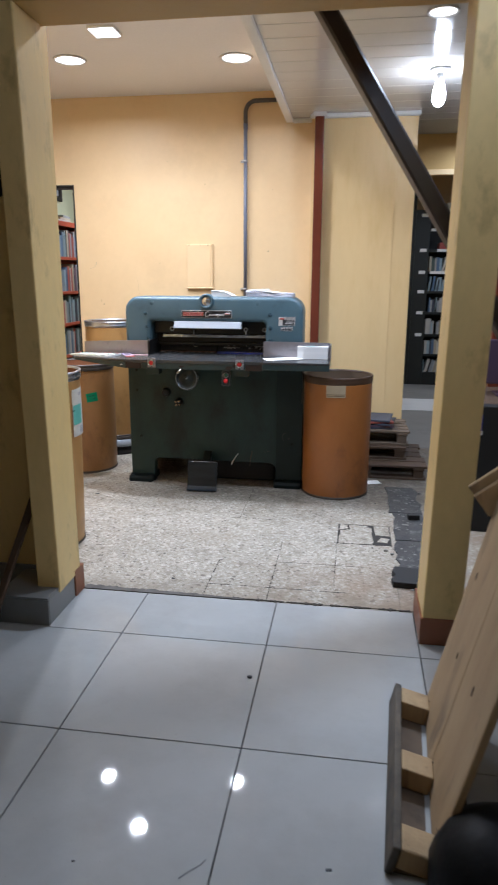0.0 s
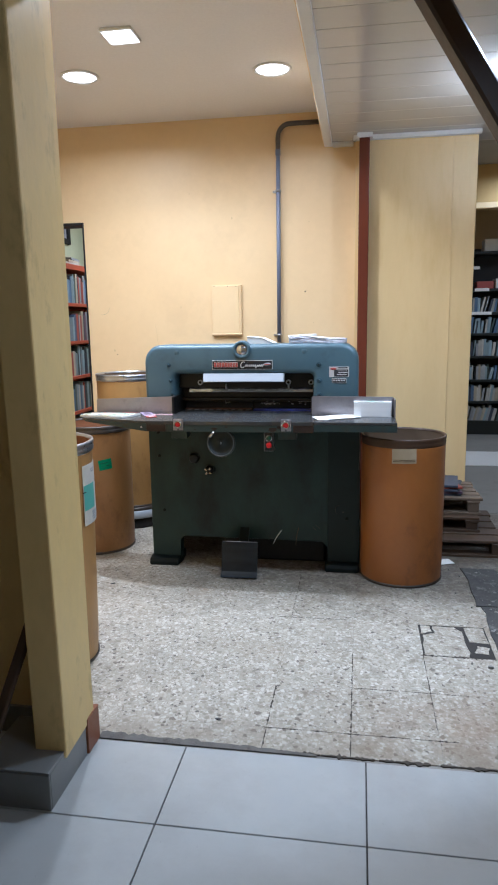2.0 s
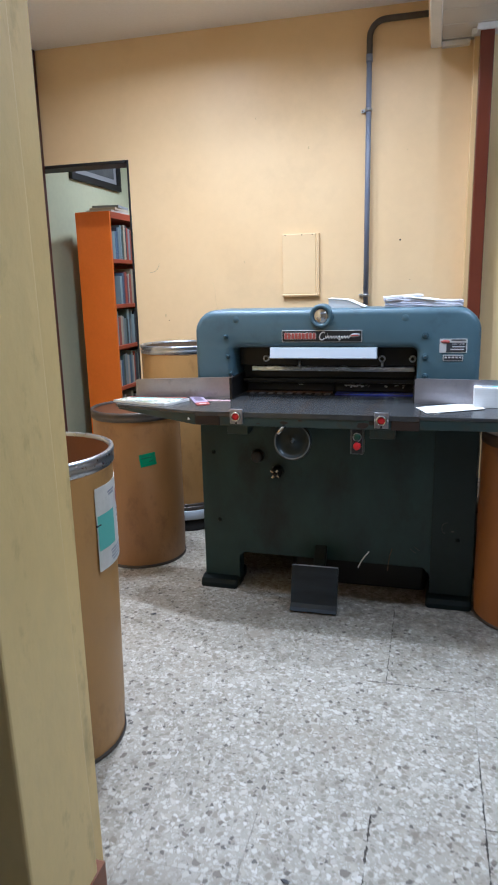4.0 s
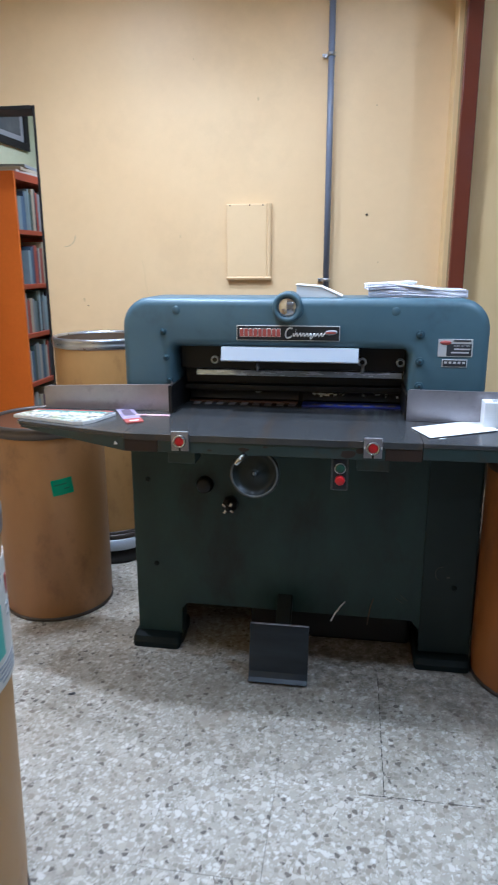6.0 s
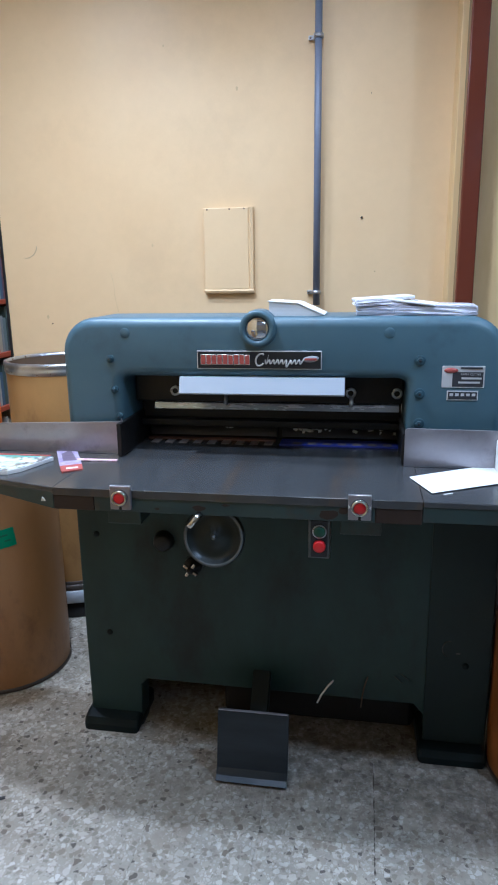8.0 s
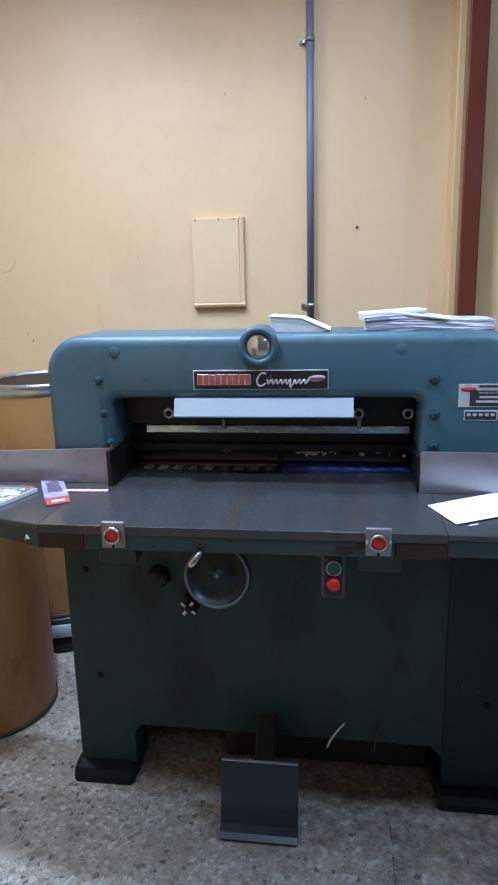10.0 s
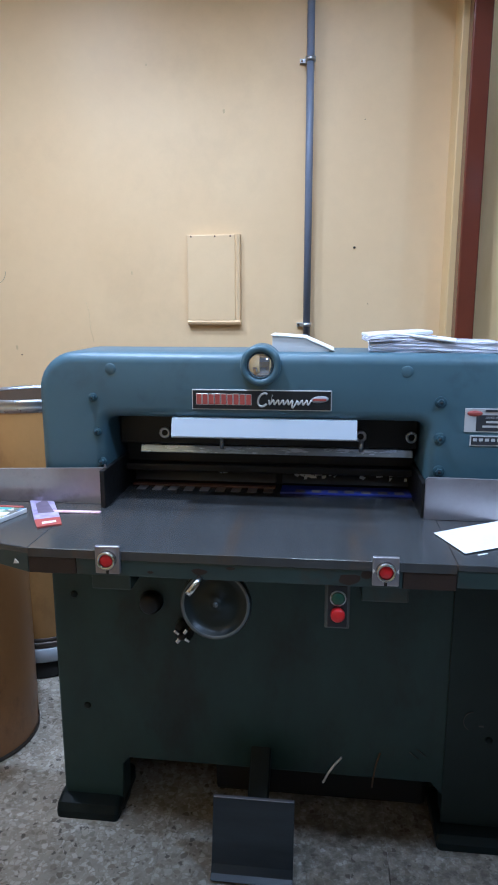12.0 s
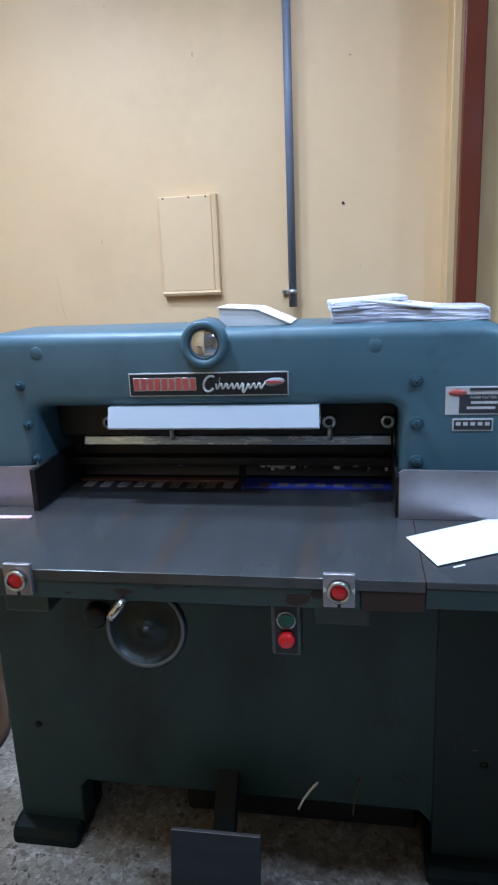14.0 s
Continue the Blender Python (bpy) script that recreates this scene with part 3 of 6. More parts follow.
# red oxide posts
post = thing("steel_post", (-0.315, 5.59, 0), "glossy dark red steel post against the yellow wall", "post", "red steel posts")
part("shaft", one(-0.349, -0.281, 5.555, 5.637, 0, SOFFIT_Z - 0.02, bev=0.006), M_REDPOST, post)
part("cap", one(-0.366, -0.262, 5.54, 5.639, SOFFIT_Z - 0.03, SOFFIT_Z, bev=0.004), M_TRIM, post, "white moulded cap")
post = thing("steel_post", (-3.02, 5.71, 0), "very dark red steel post beside the doorway", "post", "red steel posts")
part("shaft", one(-3.09, -2.98, 5.66, 5.775, 0, CEILING_Z, bev=0.006), M_DARKRED, post)
brace = thing("diagonal_brace", (0.9, 3.4, 0), "nearly black brown steel brace slanting down from the ceiling", "brace")
part("beam", bar(B(), (-0.245, 3.225, SOFFIT_Z), (1.475, 3.475, 0.0), 0.088, 0.075, 0.01), M_BRACE, brace)
post = thing("steel_post", (0.95, 4.74, 0), "red brown steel post standing behind the desk", "post", "red steel posts")
part("shaft", one(0.91, 0.99, 4.70, 4.78, 0, SOFFIT_Z, bev=0.005), M_REDPOST, post)

# ---- light fittings, seen and unseen ----
for lx, ly in DOWNLIGHTS:
    if (lx, ly) == DOWNLIGHTS[2]:
        dl = thing("panel_light", (lx, ly, CEILING_Z), "square lit white lamp on the workshop ceiling", "ceiling light")
        part("frame", one(lx - 0.084, lx + 0.084, ly - 0.084, ly + 0.084, CEILING_Z - 0.016, CEILING_Z - 0.0005, bev=0.005), M_TRIM, dl)
        part("diffuser", one(lx - 0.075, lx + 0.075, ly - 0.075, ly + 0.075, CEILING_Z - 0.020, CEILING_Z - 0.0165, bev=0.0015), M_LIGHT, dl, "glowing square diffuser")
        continue
    dl = thing("downlight", (lx, ly, CEILING_Z), "round lit white downlight set in the ceiling", "ceiling light", "ceiling downlights")
    part("ring", lathe(B(), [(0.096, -0.001), (0.112, -0.002), (0.114, -0.008), (0.108, -0.012), (0.098, -0.010), (0.096, -0.001)], (lx, ly, CEILING_Z)), M_TRIM, dl)
    part("diffuser", lathe(B(), [(0, -0.004), (0.097, -0.004), (0.097, -0.001), (0, -0.001)], (lx, ly, CEILING_Z)), M_LIGHT, dl, "glowing white diffuser")
BX, BY = 0.454, 4.577
hb = thing("hanging_bulb", (BX, BY, SOFFIT_Z), "bright white bulb in a holder under the lowered ceiling", "ceiling light")
part("ceiling_rose", lathe(B(), [(0, -0.001), (0.062, -0.001), (0.062, -0.010), (0.045, -0.020), (0.022, -0.026), (0, -0.026)], (BX, BY, SOFFIT_Z), n=32), M_TRIM, hb)
part("socket", lathe(B(), [(0, -0.026), (0.021, -0.026), (0.023, -0.062), (0, -0.062)], (BX, BY, SOFFIT_Z), n=24), M_TRIM, hb)
part("bulb", lathe(B(), [(0, -0.0625), (0.018, -0.0625), (0.030, -0.10), (0.038, -0.14), (0.037, -0.17), (0.028, -0.196), (0.013, -0.208), (0, -0.21)], (BX, BY, SOFFIT_Z), n=28), M_BULB, hb, "glowing white bulb")
SX, SY = 0.358, 3.657
dl = thing("downlight", (SX, SY, SOFFIT_Z), "round lit white downlight set in the lowered ceiling", "ceiling light", "ceiling downlights")
part("ring", lathe(B(), [(0.062, -0.001), (0.074, -0.002), (0.075, -0.007), (0.07, -0.010), (0.063, -0.008), (0.062, -0.001)], (SX, SY, SOFFIT_Z)), M_TRIM, dl)
part("diffuser", lathe(B(), [(0, -0.004), (0.063, -0.004), (0.063, -0.001), (0, -0.001)], (SX, SY, SOFFIT_Z)), M_LIGHT, dl, "glowing white diffuser")


def ceiling_panel_light(x, y, z, label, sx=0.3, sy=0.3):
    li = thing("panel_light", (x, y, z), label, "ceiling light")
    part("frame", one(x - sx / 2, x + sx / 2, y - sy / 2, y + sy / 2, z - 0.03, z, bev=0.004), M_TRIM, li)
    part("diffuser", one(x - sx / 2 + 0.02, x + sx / 2 - 0.02, y - sy / 2 + 0.02, y + sy / 2 - 0.02, z - 0.034, z - 0.031, bev=0), M_LIGHT, li, "glowing diffuser")


# No fitting is seen here; this one goes with the added fill lamp.
ceiling_panel_light(0.35, 1.75, 2.75, "unseen white ceiling light added to brighten the front room")
ceiling_panel_light(-2.2, 7.0, 2.8, "white ceiling light of the back room")
ceiling_panel_light(1.5, 7.9, 3.0, "white ceiling light of the library", 0.3, 1.2)

# ---- paper cutter ----
cutter = thing("paper_cutter", (-0.95, 4.85, 0), "old guillotine paper cutter in blue and dark green enamel", "paper cutter")
FY, TZ = 4.553, 0.913
CX = -0.989
# blue arch: an inverted U with rounded shoulders
outer = [(-1.568, 0.90), (-1.568, 1.2)] + arc(-1.468, 1.204, 0.10, 180, 90, 10) + arc(-0.434, 1.204, 0.10, 90, 0, 10) + [(-0.334, 1.2), (-0.334, 0.90)]
inner = [(-0.586, 0.90)] + arc(-0.611, 1.113, 0.025, 0, 90, 5) + arc(-1.367, 1.113, 0.025, 90, 180, 5) + [(-1.392, 0.90)]
arch = part("arch", prism(B(), outer + inner, "y", FY, 4.80, bev=0.028, seg=5), M_BLUE, cutter, "blue enamelled cast arch", smooth=False)
for f in arch.data.polygons:
    f.use_smooth = True
mod = arch.modifiers.new("edges", "EDGE_SPLIT")
mod.split_angle = radians(35)


def bolt(x, z, r=0.0125):
    small = 0.8 if x < -1 else 1.0
    r *= small
    b = part("bolt", lathe(B(), [(0, 0.013), (r * 0.6, 0.013), (r * 0.7, 0.0115), (r * 0.7, 0.004)], (x, FY, z), turn=pose(0, 0, 0, 90, 0, 0) @ pose(0, 0, 0, 0, 0, 17 * x), n=6), M_BOLT, cutter, "dark blue painted hexagon bolt")
    for f in b.data.polygons:
        f.use_smooth = False
    part("washer", lathe(B(), [(0, 0.004), (r * 1.05, 0.004), (r * 1.15, 0.003), (r * 1.15, -0.001)], (x, FY, z), turn=pose(0, 0, 0, 90), n=22), M_BOLT, b)
    part("socket", lathe(B(), [(0, 0.0136), (r * 0.3, 0.0136), (r * 0.3, 0.0125), (0, 0.0125)], (x, FY, z), turn=pose(0, 0, 0, 90), n=6), M_BLACK, b)


for x, z in ((-1.42, 1.189), (-1.412, 1.100), (-1.402, 1.021), (-0.555, 1.189), (-0.553, 1.100), (-0.551, 1.018)):
    bolt(x, z)
for x in (-1.372, -0.637):
    part("blind_plug", lathe(B(), [(0, 0.0012), (0.013, 0.0012), (0.014, 0.0006), (0.014, -0.001)], (x, FY, 1.262), turn=pose(0, 0, 0, 90), n=24), M_BLUE, cutter)
# round sight glass standing over the arch's top edge
sight = part("sight_glass_ring", lathe(B(), [(0.0335, 0.012), (0.037, 0.017), (0.045, 0.017), (0.049, 0.013), (0.051, 0.0), (0.051, -0.06), (0.0335, -0.06), (0.0335, 0.012)], (-0.991, FY, 1.274), turn=pose(0, 0, 0, 90), n=48), M_BLUE, cutter, "blue bezel of the round sight glass")
part("glass", lathe(B(), [(0, 0.016), (0.006, 0.0157), (0.012, 0.0149), (0.018, 0.0135), (0.024, 0.0116), (0.029, 0.0095), (0.0332, 0.0075), (0.0332, -0.002), (0, -0.002)], (-0.991, FY, 1.274), turn=pose(0, 0, 0, 90), n=48), M_SIGHT, sight, "dark domed glass")
# name plate: plain marks in place of the maker's lettering
plate = part("name_plate", one(-1.163, -0.815, FY - 0.004, FY, 1.163, 1.214, bev=0.0015), M_SILVER, cutter, "black name plate with silver border")
part("plate_field", one(-1.1604, -0.8176, FY - 0.0055, FY - 0.004, 1.1656, 1.2114, bev=0), M_BLACK, plate)
for i in range(9):
    x, tall = -1.152 + i * 0.0156, 0.0285 - 0.0005 * (i % 3)
    mark = part("pale_mark", one(x, x + 0.0143, FY - 0.0062, FY - 0.0055, 1.1755, 1.1755 + tall, bev=0.0003, seg=1), M_SILVER, plate)
    part("red_mark", one(x + 0.0011, x + 0.0132, FY - 0.0068, FY - 0.0062, 1.1767, 1.1743 + tall, bev=0, seg=1), M_REDPRINT, mark)
# flowing silver stroke: an open bow and a run of slanted waves
bow = [(-0.9835 + 0.0125 * math.cos(radians(a)) + 0.22 * 0.0165 * math.sin(radians(a)), FY - 0.0062, 1.1895 + 0.0165 * math.sin(radians(a))) for a in range(55, 331, 15)]
part("silver_stroke", tube(B(), bow, 0.0026, 8), M_SILVER, plate)
wave = []
for i in range(73):
    u = i / 72
    dip = 0.008 if 0.58 < u < 0.66 else 0.0
    v = 0.0058 * math.cos(u * 2 * math.pi * 9) - dip
    wave.append((-0.972 + 0.106 * u + 0.3 * v, FY - 0.0062, 1.184 + v))
part("silver_stroke", tube(B(), wave, 0.0023, 6), M_SILVER, plate)
part("silver_mark", bar(B(), (-0.966, FY - 0.006, 1.178), (-0.9605, FY - 0.006, 1.203), 0.0026, 0.001, 0.0004), M_SILVER, plate)
part("badge", lathe(B(), [(0, 0.001), (0.012, 0.001), (0.012, 0), (0, 0)], (-0.845, FY - 0.0055, 1.192), turn=pose(0, 0, 0, 90, 0, 0) @ pose(0, 0, 0, 0, 0, 6) @ Matrix.Diagonal((1.85, 0.72, 1, 1)), n=24), M_GREY_INK, plate, "small oval mark")
part("badge_band", one(-0.862, -0.829, FY - 0.0070, FY - 0.0064, 1.1885, 1.1945, bev=0.0003, seg=1), M_REDPRINT, plate, "red band across the oval mark")

# data plates on the arch
dp = part("data_plate", one(-0.497, -0.388, FY - 0.003, FY, 1.118, 1.176, bev=0.001), M_SILVER, cutter, "small printed metal data plate")
part("field", one(-0.470, -0.392, FY - 0.004, FY - 0.003, 1.121, 1.160, bev=0), M_INK, dp)
part("badge", lathe(B(), [(0, 0.001), (0.01, 0.001), (0.01, 0), (0, 0)], (-0.474, FY - 0.0035, 1.164), turn=pose(0, 0, 0, 90) @ Matrix.Diagonal((1.8, 0.7, 1, 1)), n=20), M_REDPRINT, dp)
for x0, x1, z0 in ((-0.447, -0.396, 1.141), (-0.455, -0.40, 1.130), (-0.45, -0.395, 1.168)):
    part("text_bar", one(x0, x1, FY - 0.0048, FY - 0.004 if z0 < 1.16 else FY - 0.003, z0, z0 + 0.005, bev=0), M_SILVER if z0 < 1.16 else M_INK, dp)
tx = bpy.data.curves.new("words", "FONT")
tx.body, tx.size, tx.extrude = "PAPER CUTTER", 0.0075, 0.0002
words_ob = new("words", tx)
words_me = bpy.data.meshes.new_from_object(words_ob.evaluated_get(bpy.context.evaluated_depsgraph_get()))
bpy.data.objects.remove(words_ob)
words_bm = B()
words_bm.from_mesh(words_me)
words_bm.transform(Matrix.Translation((-0.449, FY - 0.0046, 1.1515)) @ pose(0, 0, 0, 90))
part("words", words_bm, M_SILVER, dp, "words in small silver capitals")
dp = part("data_plate", one(-0.482, -0.402, FY - 0.003, FY, 1.084, 1.110, bev=0.001), M_SILVER, cutter, "small black data plate")
part("field", one(-0.479, -0.405, FY - 0.004, FY - 0.003, 1.087, 1.107, bev=0), M_INK, dp)
for i in range(5):
    part("text_bar", one(-0.475 + i * 0.0142, -0.466 + i * 0.0142, FY - 0.0048, FY - 0.004, 1.096, 1.103, bev=0), M_SILVER, dp)

# inside the arch
part("back_shell", one(-1.392, -0.586, 4.79, 4.80, 0.99, 1.138, bev=0), M_BLACK, cutter)
head = part("clamp_head", one(-1.388, -0.590, 4.665, 4.73, 1.048, 1.136, bev=0.004), M_DARKSTEEL, cutter, "dark oily clamp head")
for x in (-1.262, -0.737, -0.606):
    part("washer", lathe(B(), [(0.008, 0.006), (0.009, 0.008), (0.0145, 0.008), (0.0155, 0.006), (0.0155, -0.001), (0.008, -0.001)], (x, 4.665, 1.080), turn=pose(0, 0, 0, 90), n=24), M_STEEL, head, "bright steel washer")
part("light_cover", prism(B(), [(4.549, 1.140), (4.60, 1.140), (4.60, 1.092), (4.538, 1.092), (4.535, 1.096)], "x", -1.216, -0.752, bev=0.001), M_WHITEPAINT, cutter, "white enamelled strip under the arch")
for x in (-1.105, -0.735):
    part("stud", lathe(B(), [(0, 0.0), (0.006, 0.0), (0.006, 0.03), (0, 0.03)], (x, 4.655, 1.040), n=12), M_STEEL, cutter)
part("knife_bar", prism(B(), [(4.676, 1.023), (4.683, 1.041), (4.72, 1.041), (4.72, 1.021), (4.678, 1.021)], "x", -1.335, -0.598, bev=0.001), M_KNIFE, cutter, "bright polished knife bar")
part("knife_carrier", one(-1.388, -0.590, 4.72, 4.76, 0.985, 1.05, bev=0.003), M_DARKSTEEL, cutter)
part("back_gauge", one(-1.385, -0.592, 5.02, 5.05, TZ, 1.0, bev=0.002), M_DARKSTEEL, cutter, "dark back gauge")
# Black sheet added to stop light showing through the clamp plate gap.
part("rear_gap_block", one(-1.385, -0.592, 4.774, 4.784, TZ, 0.988, bev=0), M_BLACK, cutter)
part("clamp_beam", one(-1.388, -0.590, 4.69, 4.745, 0.966, 0.985, bev=0.003), M_DARKSTEEL, cutter)
for x0, x1 in ((-1.375, -0.966), (-0.948, -0.596)):
    part("rear_bed", one(x0, x1, 4.746, 4.80, TZ, TZ + 0.004, bev=0.001), M_DARKBED, cutter, "dark oily bed behind the knife")
    part("clamp_plate", prism(B(), [(4.750, TZ + 0.010), (4.762, TZ + 0.040), (4.762, 0.968), (4.772, 0.968), (4.772, TZ + 0.010)], "x", x0, x1, bev=0.001), M_CLAMP, cutter, "dark oily clamp plate")
    part("ledge", one(x0, x1, 4.752, 4.762, 0.950, 0.956, bev=0.001), M_DARKSTEEL, cutter)
part("cutting_stick", one(-1.375, -0.966, 4.722, 4.745, TZ, TZ + 0.005, bev=0.001), M_WOODSTRIP, cutter, "worn reddish cutting stick")
part("tape", one(-0.948, -0.596, 4.672, 4.745, TZ, TZ + 0.006, bev=0.002), M_BLUETAPE, cutter, "blue tape along the cutting line")
for i in range(17):
    x = -1.352 + i * 0.0445
    if abs(x + 0.965) > 0.022:
        part("clamp_foot", one(x, x + 0.026, 4.676, 4.700 if x > -0.96 else 4.716, TZ, TZ + (0.0072 if x > -0.96 else 0.0025), bev=0.0008, seg=1), M_FOOTPAD, cutter)
for x0, x1 in ((-1.395, -1.382), (-0.596, -0.585)):
    part("side_cheek", one(x0, x1, 4.50, 4.80, TZ, 1.01 if x0 < -1 else 1.0, bev=0.002), M_DARKSTEEL, cutter)

# table: centre bed and two wings
part("table_bed", one(-1.458, -0.562, 4.205, 5.25, TZ - 0.02, TZ, bev=0.001), M_TABLE, cutter, "worn dark steel table bed")
ap = part("table_apron", one(-1.352, -0.668, 4.208, 4.26, 0.856, TZ - 0.02, bev=0.002), M_APRON, cutter, "chipped green painted table edge")
for x0, x1 in ((-1.458, -1.353), (-0.667, -0.562)):
    part("apron_block", one(x0, x1, 4.207, 4.26, 0.856, TZ - 0.02, bev=0.002), M_RUST, cutter, "brown worn edge block")
rng = random.Random(12)
for cx, cz, rx_, rz_ in ((-1.085, 0.874, 0.022, 0.008), (-1.02, 0.884, 0.012, 0.004), (-0.775, 0.872, 0.03, 0.014), (-0.74, 0.884, 0.018, 0.01), (-1.19, 0.868, 0.008, 0.004)):
    pts = [(cx + rx_ * rng.uniform(0.6, 1) * math.cos(k * 0.571), cz + rz_ * rng.uniform(0.55, 1) * math.sin(k * 0.571)) for k in range(11)]
    part("paint_chip", prism(B(), pts, "y", 4.2072, 4.2085), M_RUST, ap, "bare rusty patch of chipped paint")
left = [(-1.459, 4.206), (-1.86, 4.322), (-1.874, 4.336), (-1.876, 4.36), (-1.876, 4.555), (-1.459, 4.555)]
wing = part("side_table", prism(B(), left, "z", TZ - 0.014, TZ - 0.0005, bev=0.002), M_TABLE, cutter, "steel side table")
part("rib", prism(B(), [(-1.459, 0.856), (-1.459, TZ - 0.014), (-1.87, TZ - 0.014), (-1.87, 0.892), (-1.80, 0.885)], "y", 0, 0.014, bev=0.001), M_APRON, wing).matrix_local = (
    Matrix.Translation(-origin_of(cutter)) @ Matrix.Translation((-1.459, 4.208, 0)) @ pose(0, 0, 0, 0, 0, -15.8) @ Matrix.Translation((1.459, 0, 0)) @ Matrix.Translation(origin_of(cutter)))
part("edge_mark", prism(B(), [(-1.491, 0.876), (-1.479, 0.877), (-1.487, 0.887)], "y", 4.2045, 4.2075), M_LABEL, wing)
wing = part("side_table", one(-0.561, -0.138, 4.207, 4.505, TZ - 0.014, TZ - 0.0005, bev=0.002), M_TABLE, cutter, "steel side table")
part("rib", one(-0.561, -0.138, 4.209, 4.225, 0.862, TZ - 0.014, bev=0.002), M_APRON, wing)
part("rib", one(-0.152, -0.139, 4.225, 4.505, 0.872, TZ - 0.014, bev=0.002), M_APRON, wing)
# back guards
part("side_guard", prism(B(), [(-1.862, TZ), (-1.862, 0.99), (-1.850, 0.995), (-1.394, 1.010), (-1.390, 1.02), (-1.384, 1.0), (-1.384, TZ)], "y", 4.53, 4.537, bev=0.001), M_GUARD, cutter, "brushed steel back guard")
part("side_guard", prism(B(), [(-0.590, TZ), (-0.590, 1.012), (-0.583, 1.018), (-0.15, 1.014), (-0.138, 1.002), (-0.138, TZ)], "y", 4.49, 4.497, bev=0.001), M_GUARD, cutter, "brushed steel back guard")
part("guard_return", one(-0.145, -0.138, 4.40, 4.49, TZ, 1.008, bev=0.001), M_GUARD, cutter)

# two-hand push buttons
for x in (-1.279, -0.703):
    bp = part("button_plate", one(x - 0.0265, x + 0.0265, 4.196, 4.207, 0.865, 0.926, bev=0.002), M_GUARD, cutter, "bare metal button plate")
    part("ring", lathe(B(), [(0.0145, 0.010), (0.0165, 0.012), (0.0195, 0.011), (0.0205, 0.0), (0.0145, 0.0)], (x, 4.196, 0.897), turn=pose(0, 0, 0, 90), n=28), M_CHROME, bp)
    part("push_button", lathe(B(), [(0, 0.009), (0.012, 0.009), (0.0143, 0.0075), (0.0145, 0.0), (0, 0.0)], (x, 4.196, 0.897), turn=pose(0, 0, 0, 90), n=28), M_RED, bp, "red push button")
    part("slot", one(x - 0.003, x + 0.003, 4.1945, 4.196, 0.866, 0.875, bev=0), M_BLACK, bp)
    if x > -1:
        for s in (-1, 1):
            part("arrow", prism(B(), [(x + s * 0.021, 0.897), (x + s * 0.026, 0.903), (x + s * 0.026, 0.891)], "y", 4.195, 4.196), M_PAPER, bp)
for x0, x1 in ((-1.325, -1.238), (-0.748, -0.652)):
    part("bracket", one(x0, x1, 4.222, 4.30, 0.818, 0.856, bev=0.003), M_APRON, cutter, "green painted bracket under the table")
# start and stop switch
sw = part("switch_box", one(-0.823, -0.771, 4.225, 4.27, 0.752, 0.855, bev=0.004), M_WORNRIM, cutter, "grey edged switch box with green and red buttons")
part("face", one(-0.817, -0.777, 4.222, 4.225, 0.757, 0.850, bev=0.001), M_CLAMP, sw)
part("start_button", lathe(B(), [(0, 0.008), (0.011, 0.008), (0.0135, 0.006), (0.0145, 0.0), (0, 0.0)], (-0.796, 4.222, 0.823), turn=pose(0, 0, 0, 90), n=24), M_GREENBTN, sw, "dark green start button")
part("start_ring", lathe(B(), [(0.0145, 0.003), (0.017, 0.003), (0.017, 0), (0.0145, 0)], (-0.796, 4.222, 0.823), turn=pose(0, 0, 0, 90), n=24), M_STEEL, sw)
part("stop_button", lathe(B(), [(0, 0.013), (0.011, 0.013), (0.0145, 0.010), (0.0155, 0.0), (0, 0.0)], (-0.796, 4.222, 0.787), turn=pose(0, 0, 0, 90), n=24), M_RED, sw, "red stop button")
# hand wheel
hw = part("hand_wheel", lathe(B(), [(0, 0.004), (0.012, 0.004), (0.014, 0.0), (0.05, -0.008), (0.062, -0.004), (0.066, 0.006), (0.071, 0.009), (0.076, 0.005), (0.077, -0.003), (0.072, -0.010), (0.05, -0.014), (0, -0.014)],
                                (-1.054, 4.225, 0.795), turn=pose(0, 0, 0, 82, 0, 0), n=56), M_WHEEL, cutter, "dark round hand wheel with worn bright rim")
part("rim", lathe(B(), [(0.0672, 0.0075), (0.070, 0.0095), (0.0735, 0.0085), (0.0735, 0.006), (0.068, 0.006)], (-1.054, 4.225, 0.795), turn=pose(0, 0, 0, 82), n=56), M_WORNRIM, hw)
spin = part("spinner", tube(B(), [(-1.083, 4.208, 0.860), (-1.090, 4.197, 0.852), (-1.098, 4.190, 0.843), (-1.106, 4.188, 0.832)], 0.0085, 14), M_CHROME, hw, "bright metal handle")
part("hub", lathe(B(), [(0, 0.006), (0.004, 0.005), (0.006, 0.0), (0, 0.0)], (-1.054, 4.221, 0.795), turn=pose(0, 0, 0, 82), n=16), M_WORNRIM, hw)
part("shaft", tube(B(), [(-1.054, 4.235, 0.795), (-1.054, 4.53, 0.76)], 0.014), M_DARKSTEEL, hw)
